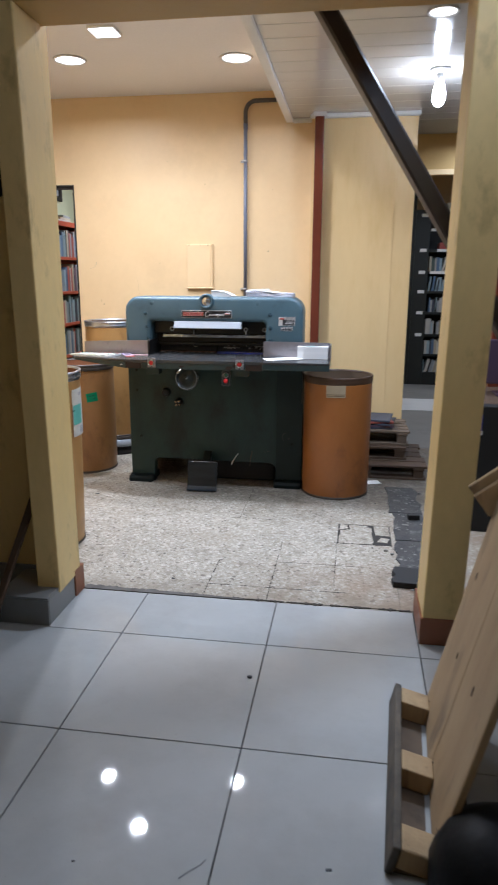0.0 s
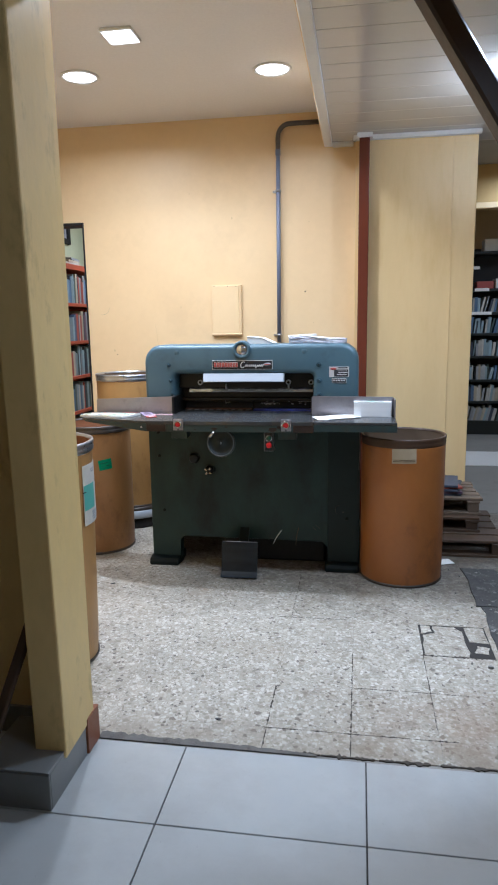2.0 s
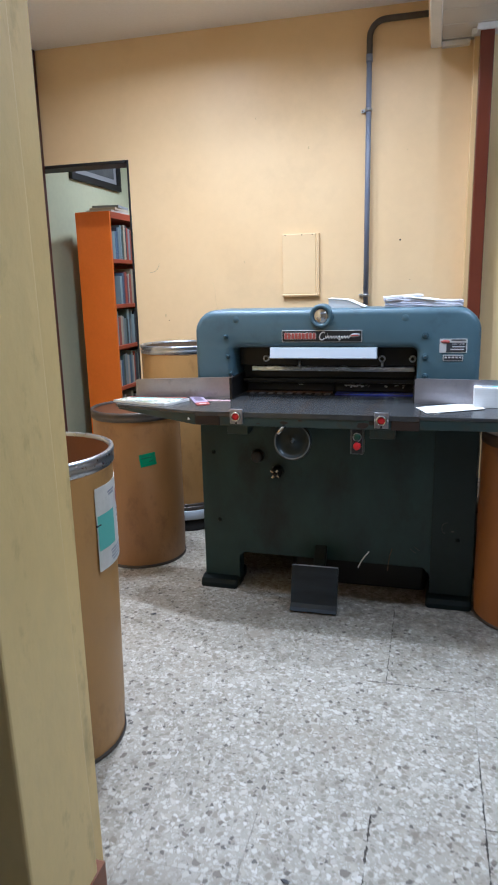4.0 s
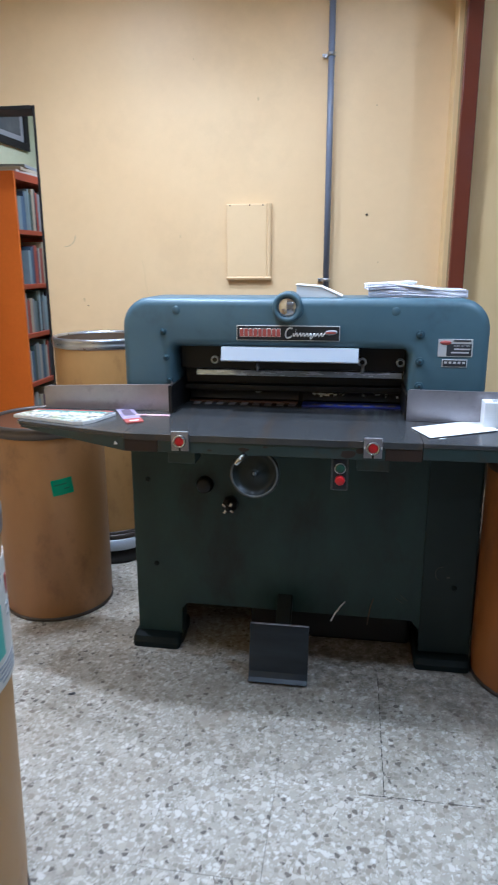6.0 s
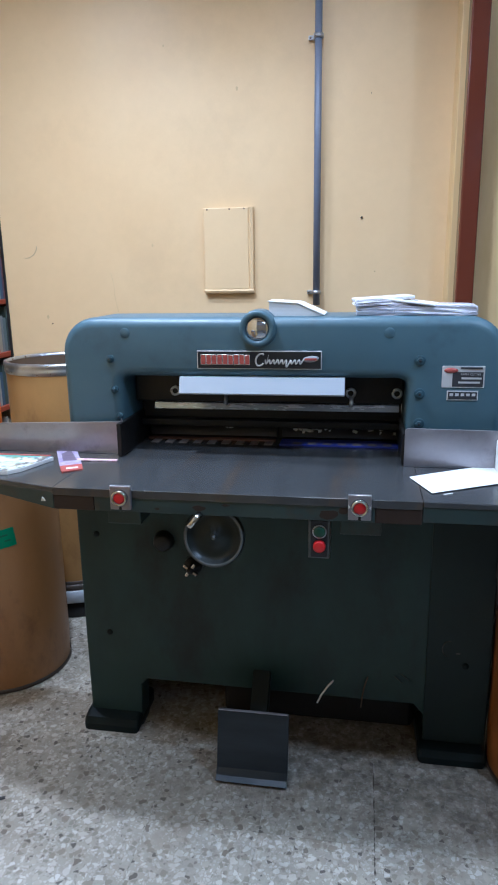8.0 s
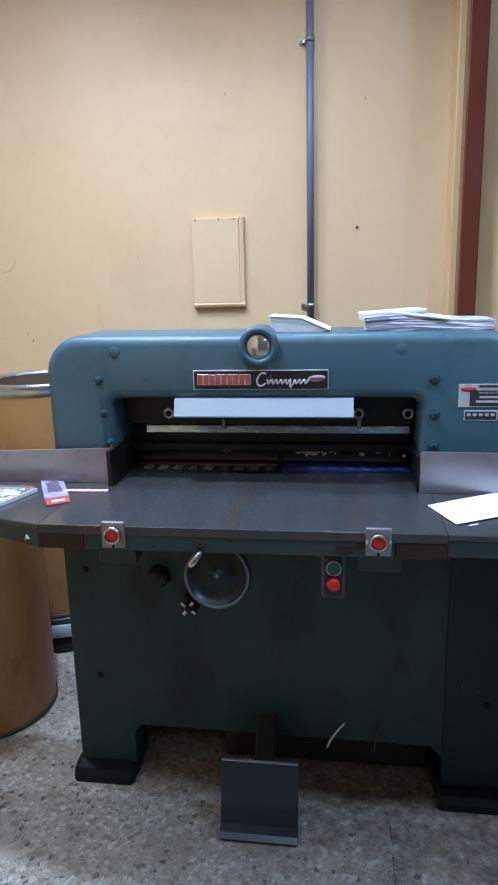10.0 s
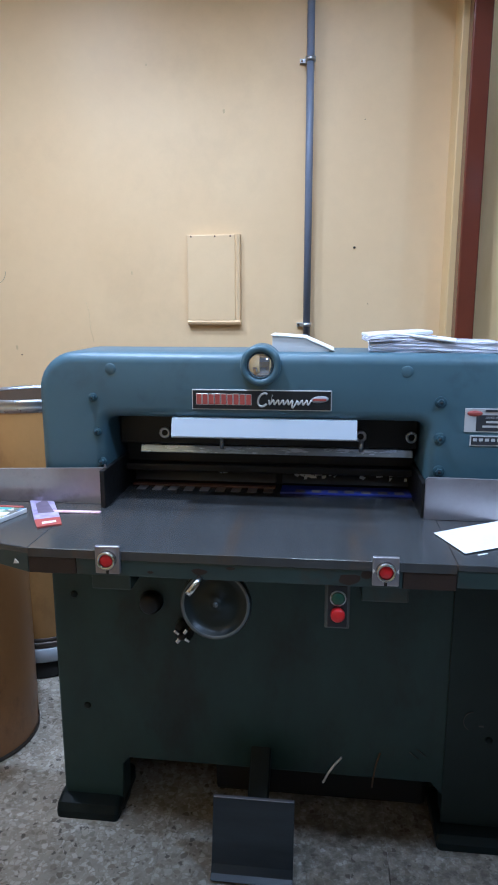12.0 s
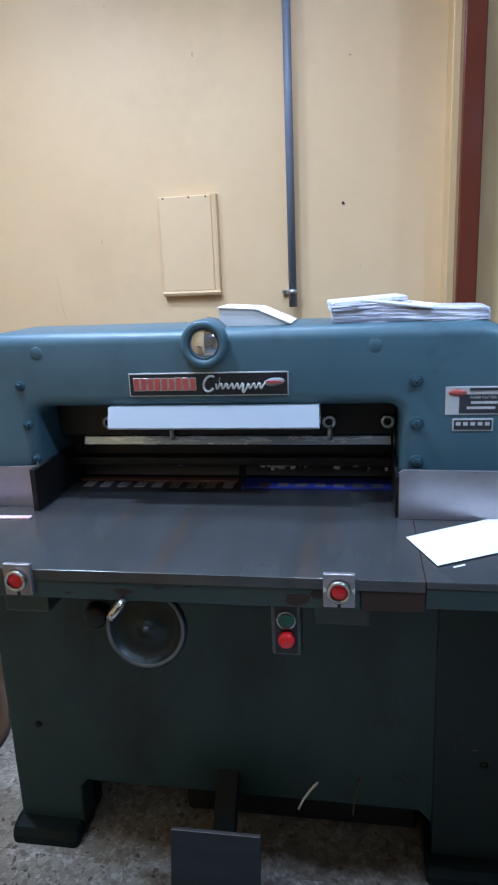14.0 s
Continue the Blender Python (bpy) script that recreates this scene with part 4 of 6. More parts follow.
# knobs on the front
part("knob", lathe(B(), [(0, 0.028), (0.02, 0.028), (0.026, 0.024), (0.029, 0.012), (0.032, 0.0), (0, 0)], (-1.277, 4.522, 0.651), turn=pose(0, 0, 0, 90), n=28), M_DARKSTEEL, cutter, "round dark knob")
star = part("star_knob", lathe(B(), [(0, 0.06), (0.009, 0.058), (0.012, 0.05), (0.012, 0.03), (0.026, 0.028), (0.028, 0.0), (0, 0)], (-1.185, 4.522, 0.583), turn=pose(0, 0, 0, 90), n=24), M_DARKSTEEL, cutter)
for k in range(4):
    a = radians(45 + 90 * k + 8)
    d = Vector((math.cos(a), 0, math.sin(a)))
    c = Vector((-1.185, 4.472, 0.583))
    part("arm", bar(B(), c + 0.007 * d, c + 0.025 * d, 0.009, 0.010, 0.002), M_CHROME, star, "bright worn metal arm")

# lower housing
bodyp = [(-1.55, 0.0), (-1.55, 0.86), (-0.318, 0.86), (-0.318, 0.0), (-0.49, 0.0), (-0.50, 0.13), (-0.53, 0.165), (-1.355, 0.172), (-1.375, 0.15), (-1.38, 0.0)]
part("front_panel", prism(B(), bodyp, "y", 4.525, 4.60, bev=0.006), M_BODY, cutter, "dark green enamelled front housing")
# Unseen panel added at the rear to stop light reaching the floor beneath.
part("rear_light_stop", one(-1.50, -0.366, 5.20, 5.25, 0.03, 0.86, bev=0.004), M_BODYDARK, cutter)
part("side_panel", one(-1.548, -1.50, 4.60, 5.25, 0.07, 0.86, bev=0.004), M_BODY, cutter)
part("side_panel", one(-0.366, -0.319, 4.60, 5.25, 0.03, 0.86, bev=0.004), M_BODY, cutter)
part("inner_housing", one(-1.49, -0.40, 4.62, 5.2, 0.20, 0.85, bev=0.004), M_BLACK, cutter)
part("access_cover", one(-0.50, -0.322, 4.519, 4.525, 0.052, 0.85, bev=0.002), M_COVER, cutter, "access cover in shaded dark green enamel")
part("gear_case", one(-1.13, -0.52, 4.635, 5.15, 0.004, 0.20, bev=0.012), M_BLACK, cutter)
for x0, x1 in ((-1.564, -1.379), (-0.515, -0.318)):
    foot = [(4.480, 0.0), (4.480, 0.022), (4.492, 0.040), (4.525, 0.05), (4.66, 0.05), (4.66, 0.0)]
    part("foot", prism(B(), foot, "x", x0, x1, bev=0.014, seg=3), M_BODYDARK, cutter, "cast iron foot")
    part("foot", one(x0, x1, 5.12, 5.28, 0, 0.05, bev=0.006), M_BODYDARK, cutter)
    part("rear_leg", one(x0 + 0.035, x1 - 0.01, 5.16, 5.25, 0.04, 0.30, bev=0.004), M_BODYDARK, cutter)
for x, z in ((-1.49, 0.80), (-1.47, 0.33), (-0.39, 0.31), (-1.49, 0.66)):
    part("screw", lathe(B(), [(0, 0.004), (0.008, 0.004), (0.01, 0.001), (0.01, -0.001)], (x, 4.525 if x < -1 else 4.518, z), turn=pose(0, 0, 0, 90), n=16), M_BODYDARK, cutter)
part("cord", tube(B(), [(-0.325, 4.50, 0.85), (-0.321, 4.505, 0.72), (-0.326, 4.51, 0.60)], 0.0025, 8), M_RIMDARK, cutter, "thin dull cord")
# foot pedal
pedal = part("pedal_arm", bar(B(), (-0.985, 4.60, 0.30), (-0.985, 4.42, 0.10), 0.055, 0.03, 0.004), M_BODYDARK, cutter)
pp = [(4.372, 0.197), (4.380, 0.199), (4.384, 0.192), (4.345, 0.03), (4.330, 0.012), (4.312, 0.006), (4.308, 0.011), (4.322, 0.020), (4.335, 0.036)]
part("pedal_plate", prism(B(), pp, "x", -1.092, -0.886, bev=0.0012), M_PEDAL, cutter, "bent steel foot pedal worn bright at its edge")
part("pedal_edge", one(-1.091, -0.887, 4.3705, 4.380, 0.1985, 0.2005, bev=0.0008, seg=1), M_GUARD, cutter)
part("pedal_stop", one(-1.04, -0.91, 4.36, 4.45, 0.0, 0.012, bev=0.003), M_DARKSTEEL, cutter)


# ---- paper on the machine ----
def sheet(name, pts, z, h, material, label, category="paper", curl=0.0, group=""):
    c = Vector((sum(p[0] for p in pts) / len(pts), sum(p[1] for p in pts) / len(pts)))
    s = prism(B(), [(p[0] - c.x, p[1] - c.y) for p in pts], "z", 0, h, bev=min(0.0008, h / 3), seg=1)
    if curl:
        bmesh.ops.subdivide_edges(s, edges=s.edges[:], cuts=3)
        for v in s.verts:
            v.co.z += curl * (noise.noise(v.co * 18 + Vector((z * 9, 3, 1))) + 0.4)
    return solid(name, s, material, label, category, base=(c.x, c.y, z), group=group)


sheet("paper_sheet", [(-0.582, 4.387), (-0.537, 4.264), (-0.315, 4.388), (-0.36, 4.524)], TZ + 0.0015, 0.0012, M_PAPER, "loose white sheet of paper on the steel table", "paper", curl=0.0015)
pb = thing("paper_block", (-0.26, 4.46, TZ), "cut block of white printed paper against the guard", "paper stack")
part("block", one(-0.358, -0.158, 4.425, 4.488, TZ, 0.992, bev=0.001), M_PAPEREDGE, pb)
part("top_sheet", one(-0.357, -0.159, 4.426, 4.487, 0.992, 0.9935, bev=0), M_PAPER, pb)
part("print", one(-0.33, -0.20, 4.44, 4.475, 0.9935, 0.9942, bev=0), M_GREY_INK, pb, "grey and teal print")
part("print", one(-0.29, -0.25, 4.445, 4.468, 0.9942, 0.9948, bev=0), M_TEAL, pb)


def print_material():
    m, t, b, n, k = nodes_of("colour_print")
    vec = coords(t)
    v = n.new("ShaderNodeTexVoronoi")
    v.inputs["Scale"].default_value = 75
    k.new(vec, v.inputs["Vector"])
    sep = n.new("ShaderNodeSeparateColor")
    k.new(v.outputs["Color"], sep.inputs[0])
    col = ramp_of(t, sep.outputs[0], [(0, (0.52, 0.53, 0.44)), (0.2, (0.16, 0.25, 0.13)), (0.36, (0.62, 0.60, 0.54)), (0.52, (0.11, 0.20, 0.30)), (0.60, (0.13, 0.12, 0.10)), (0.74, (0.60, 0.59, 0.54)), (0.9, (0.42, 0.36, 0.18))], hold=True)
    k.new(mix_of(t, ramp_of(t, noise_of(t, vec, 45, 5), [(0.54, g3(0)), (0.68, g3(0.7))]), col, (0.66, 0.68, 0.62)), b.inputs["Base Color"])
    b.inputs["Roughness"].default_value = 0.3
    return m


M_PRINT = print_material()
mag = thing("printed_sheets", (-1.70, 4.38, TZ), "stack of glossy colour printed sheets on the side table", "paper stack")
mp = [(-1.90, 4.365), (-1.66, 4.288), (-1.625, 4.292), (-1.60, 4.325), (-1.565, 4.44), (-1.86, 4.44)]
part("pad", prism(B(), mp, "z", TZ, TZ + 0.011, bev=0.001), M_PAPER, mag)
part("top_sheet", prism(B(), [(x * 0.985 - 0.0258, y * 0.985 + 0.0655) for x, y in mp], "z", TZ + 0.0112, TZ + 0.012), M_PRINT, mag, "green and blue printed cover")
part("red_edge", one(-1.86, -1.58, 4.446, 4.456, TZ, TZ + 0.012, bev=0.001), M_REDPRINT, mag)
part("teal_strip", one(-1.84, -1.60, 4.425, 4.437, TZ + 0.0122, TZ + 0.0126, bev=0), M_TEAL, mag)
for i in range(4):
    part("white_patch", one(-1.83 + i * 0.065, -1.785 + i * 0.065, 4.375, 4.40, TZ + 0.0122, TZ + 0.0127, bev=0), M_PAPER, mag)

M_FOIL = surface("violet_print", (0.26, 0.20, 0.36), (0.60, 0.56, 0.66), 0.35, big=38, fine=120, bump=0.05)
wr = thing("printed_leaflet", (-1.526, 4.455, TZ), "small violet and red printed leaflet on the side table", "leaflet")
part("violet_part", prism(B(), [(-1.601, 4.536), (-1.518, 4.378), (-1.466, 4.407), (-1.57, 4.6)], "z", TZ, TZ + 0.0035), M_FOIL, wr)
part("picture", prism(B(), [(-1.5686, 4.4993), (-1.5294, 4.425), (-1.494, 4.4402), (-1.5598, 4.5443)], "z", TZ + 0.0036, TZ + 0.0042), M_MAUVE, wr, "dim mauve picture")
part("red_part", prism(B(), [(-1.518, 4.378), (-1.489, 4.327), (-1.442, 4.358), (-1.466, 4.407)], "z", TZ, TZ + 0.0034), M_REDPRINT, wr, "red printed end")
part("text_bar", prism(B(), [(-1.4926, 4.3626), (-1.4856, 4.3499), (-1.4589, 4.3666), (-1.4652, 4.3789)], "z", TZ + 0.0034, TZ + 0.0039), M_PAPER, wr)
M_PINK = surface("pink_print", (0.60, 0.34, 0.39), (0.80, 0.72, 0.73), 0.4, big=75, fine=150, bump=0.1)
solid("paper_strip", one(-0.075, 0.075, -0.008, 0.008, 0, 0.004, bev=0.001), M_PINK, "narrow pink printed paper strip on the steel table", "paper strip", base=(-1.455, 4.452, TZ), turn=2)

# on top of the arch
AZ = 1.304
st = thing("paper_stack", (-0.90, 4.66, AZ), "small wedge of white paper on top of the cutter", "paper stack", "paper on the cutter")
part("wedge", prism(B(), [(-0.966, AZ), (-0.835, AZ), (-0.815, AZ + 0.002), (-0.885, AZ + 0.034), (-0.966, AZ + 0.040)], "y", 4.60, 4.735, bev=0.001), M_PAPEREDGE, st)
part("top_sheet", prism(B(), [(-0.970, AZ + 0.0405), (-0.885, AZ + 0.0345), (-0.812, AZ + 0.0025), (-0.812, AZ + 0.0037), (-0.885, AZ + 0.0358), (-0.970, AZ + 0.0418)], "y", 4.597, 4.738), M_PAPER, st)
M_WRAP = surface("wrapped_paper", (0.62, 0.62, 0.72), (0.8, 0.8, 0.84), 0.22, big=14, fine=60, bump=0.5)
st = thing("paper_stack", (-0.57, 4.66, AZ), "plastic wrapped packs of white paper on top of the cutter", "paper stack", "paper on the cutter")
for k, (x, y, w, d_, z, h, ry, rz, mm, nm) in enumerate((
        (-0.565, 4.665, 0.315, 0.135, 0.0005, 0.024, 0, -3, M_WRAP, "wrapped_pack"),
        (-0.650, 4.665, 0.165, 0.120, 0.0248, 0.014, 0, 6, M_WRAP, "wrapped_pack"),
        (-0.655, 4.672, 0.155, 0.110, 0.0395, 0.009, -3, 10, M_PAPEREDGE, "loose_sheet"),
        (-0.585, 4.650, 0.150, 0.105, 0.034, 0.006, 7, -12, M_PAPER, "loose_sheet"),
        (-0.480, 4.660, 0.120, 0.110, 0.0248, 0.004, 1, -6, M_WRAP, "loose_sheet"))):
    s = box(B(), -w / 2, w / 2, -d_ / 2, d_ / 2, 0, h, 0.002, 1)
    if nm == "wrapped_pack":
        bmesh.ops.subdivide_edges(s, edges=s.edges[:], cuts=6, use_grid_fill=True)
        for v in s.verts:
            lift = 0 if v.co.z < 0.001 else rng.uniform(-0.0022, 0.0022)
            v.co += Vector((rng.uniform(-0.003, 0.003), rng.uniform(-0.003, 0.003), lift))
    s.transform(Matrix.Translation((x, y, AZ + z)) @ pose(0, 0, 0, 0, ry, rz))
    part(nm, s, mm, st, "wrapped pack of paper" if nm == "wrapped_pack" else "")
# scraps
rng = random.Random(11)
sc = thing("paper_scraps", (-0.76, 4.756, TZ + 0.004), "small white paper scraps stuck to the oily clamp plate", "paper scraps", kind="stuff")
s = B()
for cx, n_ in ((-0.87, 14), (-0.74, 3), (-0.64, 8), (-1.13, 2)):
    for i in range(n_):
        m = Matrix.Translation((cx + rng.gauss(0, 0.022), 4.7585 + rng.uniform(-0.002, 0.002), TZ + 0.036 + rng.uniform(-0.01, 0.008))) @ pose(0, 0, 0, rng.uniform(60, 88), rng.uniform(-30, 30), rng.uniform(-25, 25))
        box(s, -rng.uniform(0.004, 0.016), rng.uniform(0.004, 0.016), -0.0045, 0.0045, 0, 0.0006, 0, 1, m)
part("scraps", s, M_PAPER, sc)
solid("paper_sliver", tube(B(), [(0, 0, 0), (0.012, 0.001, 0.028), (0.03, 0.0015, 0.057), (0.048, 0.002, 0.08)], 0.003, 6), M_PAPER, "thin white paper sliver stuck to the cutter housing", "paper scrap", base=(-0.815, 4.5185, 0.147))
M_STRAND = surface("brown_strand", (0.10, 0.055, 0.028), None, 0.5, big=20, fine=60, bump=0.1)
solid("loose_strand", tube(B(), [(0, 0, 0), (0.003, -0.001, 0.035), (0.008, -0.0015, 0.07), (0.018, -0.001, 0.107)], 0.0022, 6), M_STRAND, "thin brown strand stuck to the cutter housing", "strand", base=(-0.684, 4.5205, 0.142))
for dx, dz in ((0.0, 0.0), (0.018, 0.011)):
    solid("paper_sliver", tube(B(), [(-0.012, 0, 0.010), (0, -0.0005, 0.001), (0.013, 0, -0.010)], 0.0011, 5), M_RIMDARK, "tiny paper offcut stuck to the cutter housing", "paper scrap", base=(-0.577 + dx, 4.5225, 0.246 + dz))
solid("chalk_mark", tube(B(), [(0.02 * math.cos(radians(a)), 0, 0.026 * math.sin(radians(a))) for a in range(80, 251, 17)], 0.0011, 5), M_RIMDARK, "faint grey curved scratch on the access cover", "scratch", base=(-0.437, 4.5178, 0.362))
solid("chalk_mark", one(-0.006, 0.006, -0.001, 0, -0.002, 0.003, bev=0.0004), M_RIMDARK, "small grey scratch on the access cover", "scratch", base=(-0.412, 4.5187, 0.349))
for cx, cy, tr in ((-1.676, 4.162, 15), (-0.824, 2.961, -20)):
    solid("dry_leaf", prism(B(), [(-0.013, -0.002), (0.0, -0.007), (0.014, -0.003), (0.009, 0.002), (0.012, 0.006), (-0.004, 0.005)], "z", 0, 0.003, bev=0.0008, seg=1), M_INK, "small dark dry leaf scrap on the terrazzo", "leaf", base=(cx, cy, 0.0), turn=tr)
for x, y, r in ((-0.50, 4.27, 30), (-1.62, 3.05, 75)):
    solid("paper_sliver", one(-0.012, 0.012, -0.002, 0.002, 0, 0.001, bev=0), M_PAPER if y > 4 else M_INK, "tiny paper offcut lying flat", "paper scrap", base=(x, y, TZ if y > 4 else 0.0), turn=r)


# ---- fibre drums ----
def drum(x, y, z0, h, r, material, label, group="fibre drums", contents=0.3, flare=0.0, rim=M_STEEL, inside=None, lip=0.0):
    d = thing("fibre_drum", (x, y, z0), label, "drum", group)
    part("wall", lathe(B(), [(r - flare - 0.004, 0.006), (r - flare - 0.002, 0.05), (r - flare * 0.9, 0.10), (r, h - 0.06), (r + 0.001, h - 0.03), (r - 0.006, h - 0.03), (r - flare - 0.007, contents), (0, contents)], (x, y, z0), n=56), material, d)
    part("base_band", lathe(B(), [(0, 0.0), (r - flare - 0.002, 0.0), (r - flare + 0.002, 0.003), (r - flare + 0.002, 0.013), (r - flare - 0.001, 0.016)], (x, y, z0), n=56), M_RIMDARK, d, "dull metal base band")
    part("lining", lathe(B(), [(r - 0.0078, h - 0.013), (r - flare - 0.0075, contents + 0.001), (0, contents + 0.001)], (x, y, z0), n=56), inside or M_DRUMIN, d, "dark brown inside" if inside else "reddish brown inside")
    part("rim", lathe(B(), [(r + 0.0005, h - 0.048), (r + 0.005 - lip, h - 0.044), (r + 0.006 - lip, h - 0.028), (r + 0.002 - lip * 0.3, h - 0.022), (r + 0.007 - lip, h - 0.014), (r + 0.006 - lip, h - 0.002), (r, h), (r - 0.007, h - 0.002), (r - 0.0085, h - 0.012)], (x, y, z0), n=64), rim, d, "steel closing rim")
    return d


def on_drum(d, x, y, z, r, angle, w, h, material, name, label="", lift=0.0008, tilt=0.0):
    """A label wrapped on the drum, centred at an angle (0 is -y, positive towards +x)."""
    s = B()
    n = 10
    a0 = radians(angle)
    vs = []
    for i in range(n + 1):
        u = -w / 2 + w * i / n
        col = []
        for v in (-h / 2, h / 2):
            uu, vv = u * math.cos(tilt) - v * math.sin(tilt), u * math.sin(tilt) + v * math.cos(tilt)
            a = a0 + uu / r
            col.append([s.verts.new((x + rr * math.sin(a), y - rr * math.cos(a), z + vv)) for rr in (r + lift, r - 0.001)])
        vs.append(col)
    for a, b in zip(vs, vs[1:]):
        s.faces.new((a[0][0], b[0][0], b[1][0], a[1][0]))
        s.faces.new((a[0][1], a[1][1], b[1][1], b[0][1]))
        s.faces.new((a[1][0], b[1][0], b[1][1], a[1][1]))
        s.faces.new((a[0][0], a[0][1], b[0][1], b[0][0]))
    return part(name, s, material, d, label)


DL1 = (-1.668, 3.335, 0.243)
d = drum(*DL1[:2], 0, 0.955, DL1[2], M_DRUM, "tan fibre drum with a steel rim and printed label", contents=0.1, flare=0.018)
lab = on_drum(d, *DL1[:2], 0.735, DL1[2], 100, 0.195, 0.25, M_LABEL, "label", "white and teal printed paper label", 0.001)
on_drum(d, *DL1[:2], 0.725, DL1[2], 89, 0.095, 0.105, M_TEAL, "teal_field", lift=0.0018)
for k, (zz, aa, w) in enumerate(((0.835, 98, 0.05), (0.826, 98, 0.04), (0.75, 79, 0.02), (0.655, 102, 0.09), (0.645, 102, 0.08), (0.635, 102, 0.09), (0.625, 102, 0.07), (0.76, 111, 0.03), (0.74, 111, 0.03))):
    on_drum(d, *DL1[:2], zz, DL1[2], aa, w, 0.005, M_INK if k == 2 else M_GREY_INK, "text_bar", lift=0.0022)
on_drum(d, *DL1[:2], 0.80, DL1[2], 112, 0.02, 0.04, M_REDPRINT, "hazard_mark", lift=0.0018)
DL2 = (-2.005, 4.82, 0.225)
d = drum(*DL2[:2], 0, 0.815, DL2[2], M_DRUM3, "brown fibre drum with a green tape patch", contents=0.6, rim=M_RIMDARK)
on_drum(d, *DL2[:2], 0.575, DL2[2], 36, 0.083, 0.065, M_GREENTAPE, "tape_patch", "green tape patch with faint writing", 0.001, 0.12)
on_drum(d, *DL2[:2], 0.585, DL2[2], 34, 0.05, 0.006, M_GREENPRINT, "text_bar", lift=0.0018, tilt=0.12)
on_drum(d, *DL2[:2], 0.568, DL2[2], 40, 0.02, 0.006, M_GREENPRINT, "text_bar", lift=0.0018, tilt=0.12)
DL3 = (-1.955, 5.37, 0.225)
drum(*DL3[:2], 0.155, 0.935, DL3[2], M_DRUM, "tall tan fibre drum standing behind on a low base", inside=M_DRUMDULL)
base = thing("drum_stand", (DL3[0], DL3[1], 0), "low black stand with a white band under the drum", "stand")
part("platform", lathe(B(), [(0, 0.0), (0.215, 0.0), (0.22, 0.004), (0.22, 0.072), (0, 0.072)], (DL3[0], DL3[1], 0), n=40), M_BLACK, base)
part("band", lathe(B(), [(0, 0.072), (0.228, 0.072), (0.232, 0.078), (0.232, 0.124), (0.228, 0.130), (0, 0.130)], (DL3[0], DL3[1], 0), n=48), M_WHITEPAINT, base, "white band")
part("top_ring", lathe(B(), [(0, 0.130), (0.226, 0.130), (0.230, 0.134), (0.230, 0.151), (0.226, 0.155), (0, 0.155)], (DL3[0], DL3[1], 0), n=48), M_RIMDARK, base, "dull dark top ring")
DR = (-0.087, 4.512, 0.226)
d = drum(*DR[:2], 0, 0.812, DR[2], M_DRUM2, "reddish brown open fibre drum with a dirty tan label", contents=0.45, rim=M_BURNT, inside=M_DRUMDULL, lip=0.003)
on_drum(d, *DR[:2], 0.725, DR[2], -2, 0.125, 0.078, M_KRAFTLABEL, "label", "dirty tan paper label", 0.001, 0.02)
for k in range(2):
    on_drum(d, *DR[:2], 0.697 + k * 0.008, DR[2], -2, 0.115, 0.003, M_WOODOLD, "text_bar", lift=0.0016, tilt=0.02)

# ---- on the back wall ----
cov = thing("wall_cover_panel", (-1.31, YB, 1.335), "square wooden cover panel painted yellow like the wall", "cover panel")
part("board", one(-1.418, -1.216, YB - 0.026, YB, 1.352, 1.70, bev=0.003), M_WALL, cov)
part("edge_moulding", prism(B(), [(-1.216, YB), (-1.216, YB - 0.020), (-1.207, YB - 0.026), (-1.197, YB - 0.022), (-1.194, YB)], "z", 1.338, 1.702), M_WALL, cov)
part("edge_moulding", prism(B(), [(YB, 1.333), (YB - 0.028, 1.336), (YB - 0.032, 1.345), (YB - 0.026, 1.352), (YB, 1.352)], "x", -1.420, -1.194), M_WALL, cov)
for x in (-1.40, -1.30, -1.235):
    part("nail_head", lathe(B(), [(0, 0.0015), (0.003, 0.001), (0.004, 0)], (x, YB - 0.026, 1.694), turn=pose(0, 0, 0, 90), n=8), M_WOODSTRIP, cov)
con = thing("conduit", (-0.92, YB - 0.03, 1.28), "blue grey conduit pipe clipped up the yellow wall", "pipe")
PX, PY, PR = -0.916, YB - 0.032, 0.0148
bend = [(PX + 0.085 - 0.085 * math.cos(radians(a)), PY, 2.705 + 0.085 * math.sin(radians(a))) for a in range(0, 91, 15)]
part("riser", tube(B(), [(PX, PY, 1.28), (PX, PY, 2.60)], PR, 18), M_PIPE, con)
part("bend", tube(B(), [(PX, PY, 2.60)] + bend + [(-0.60, PY, 2.79)], PR + 0.0015, 18), M_PIPETOP, con, "grey brown painted bend")
part("coupling", tube(B(), [(PX, PY, 2.585), (PX, PY, 2.625)], PR + 0.003, 18), M_PIPE, con)
for z in (2.345, 1.335):
    c = part("clip", tube(B(), [(PX, PY, z - 0.008), (PX, PY, z + 0.008)], PR + 0.0055, 18), M_STEEL, con, "metal pipe clip")
    part("tab", one(PX - 0.042, PX - PR + 0.002, YB - 0.016, YB, z - 0.008, z + 0.008, bev=0.001), M_STEEL, c)
    part("screw", lathe(B(), [(0, 0.004), (0.004, 0.003), (0.005, 0)], (PX - 0.034, YB - 0.016, z), turn=pose(0, 0, 0, 90), n=10), M_CHROME, c)
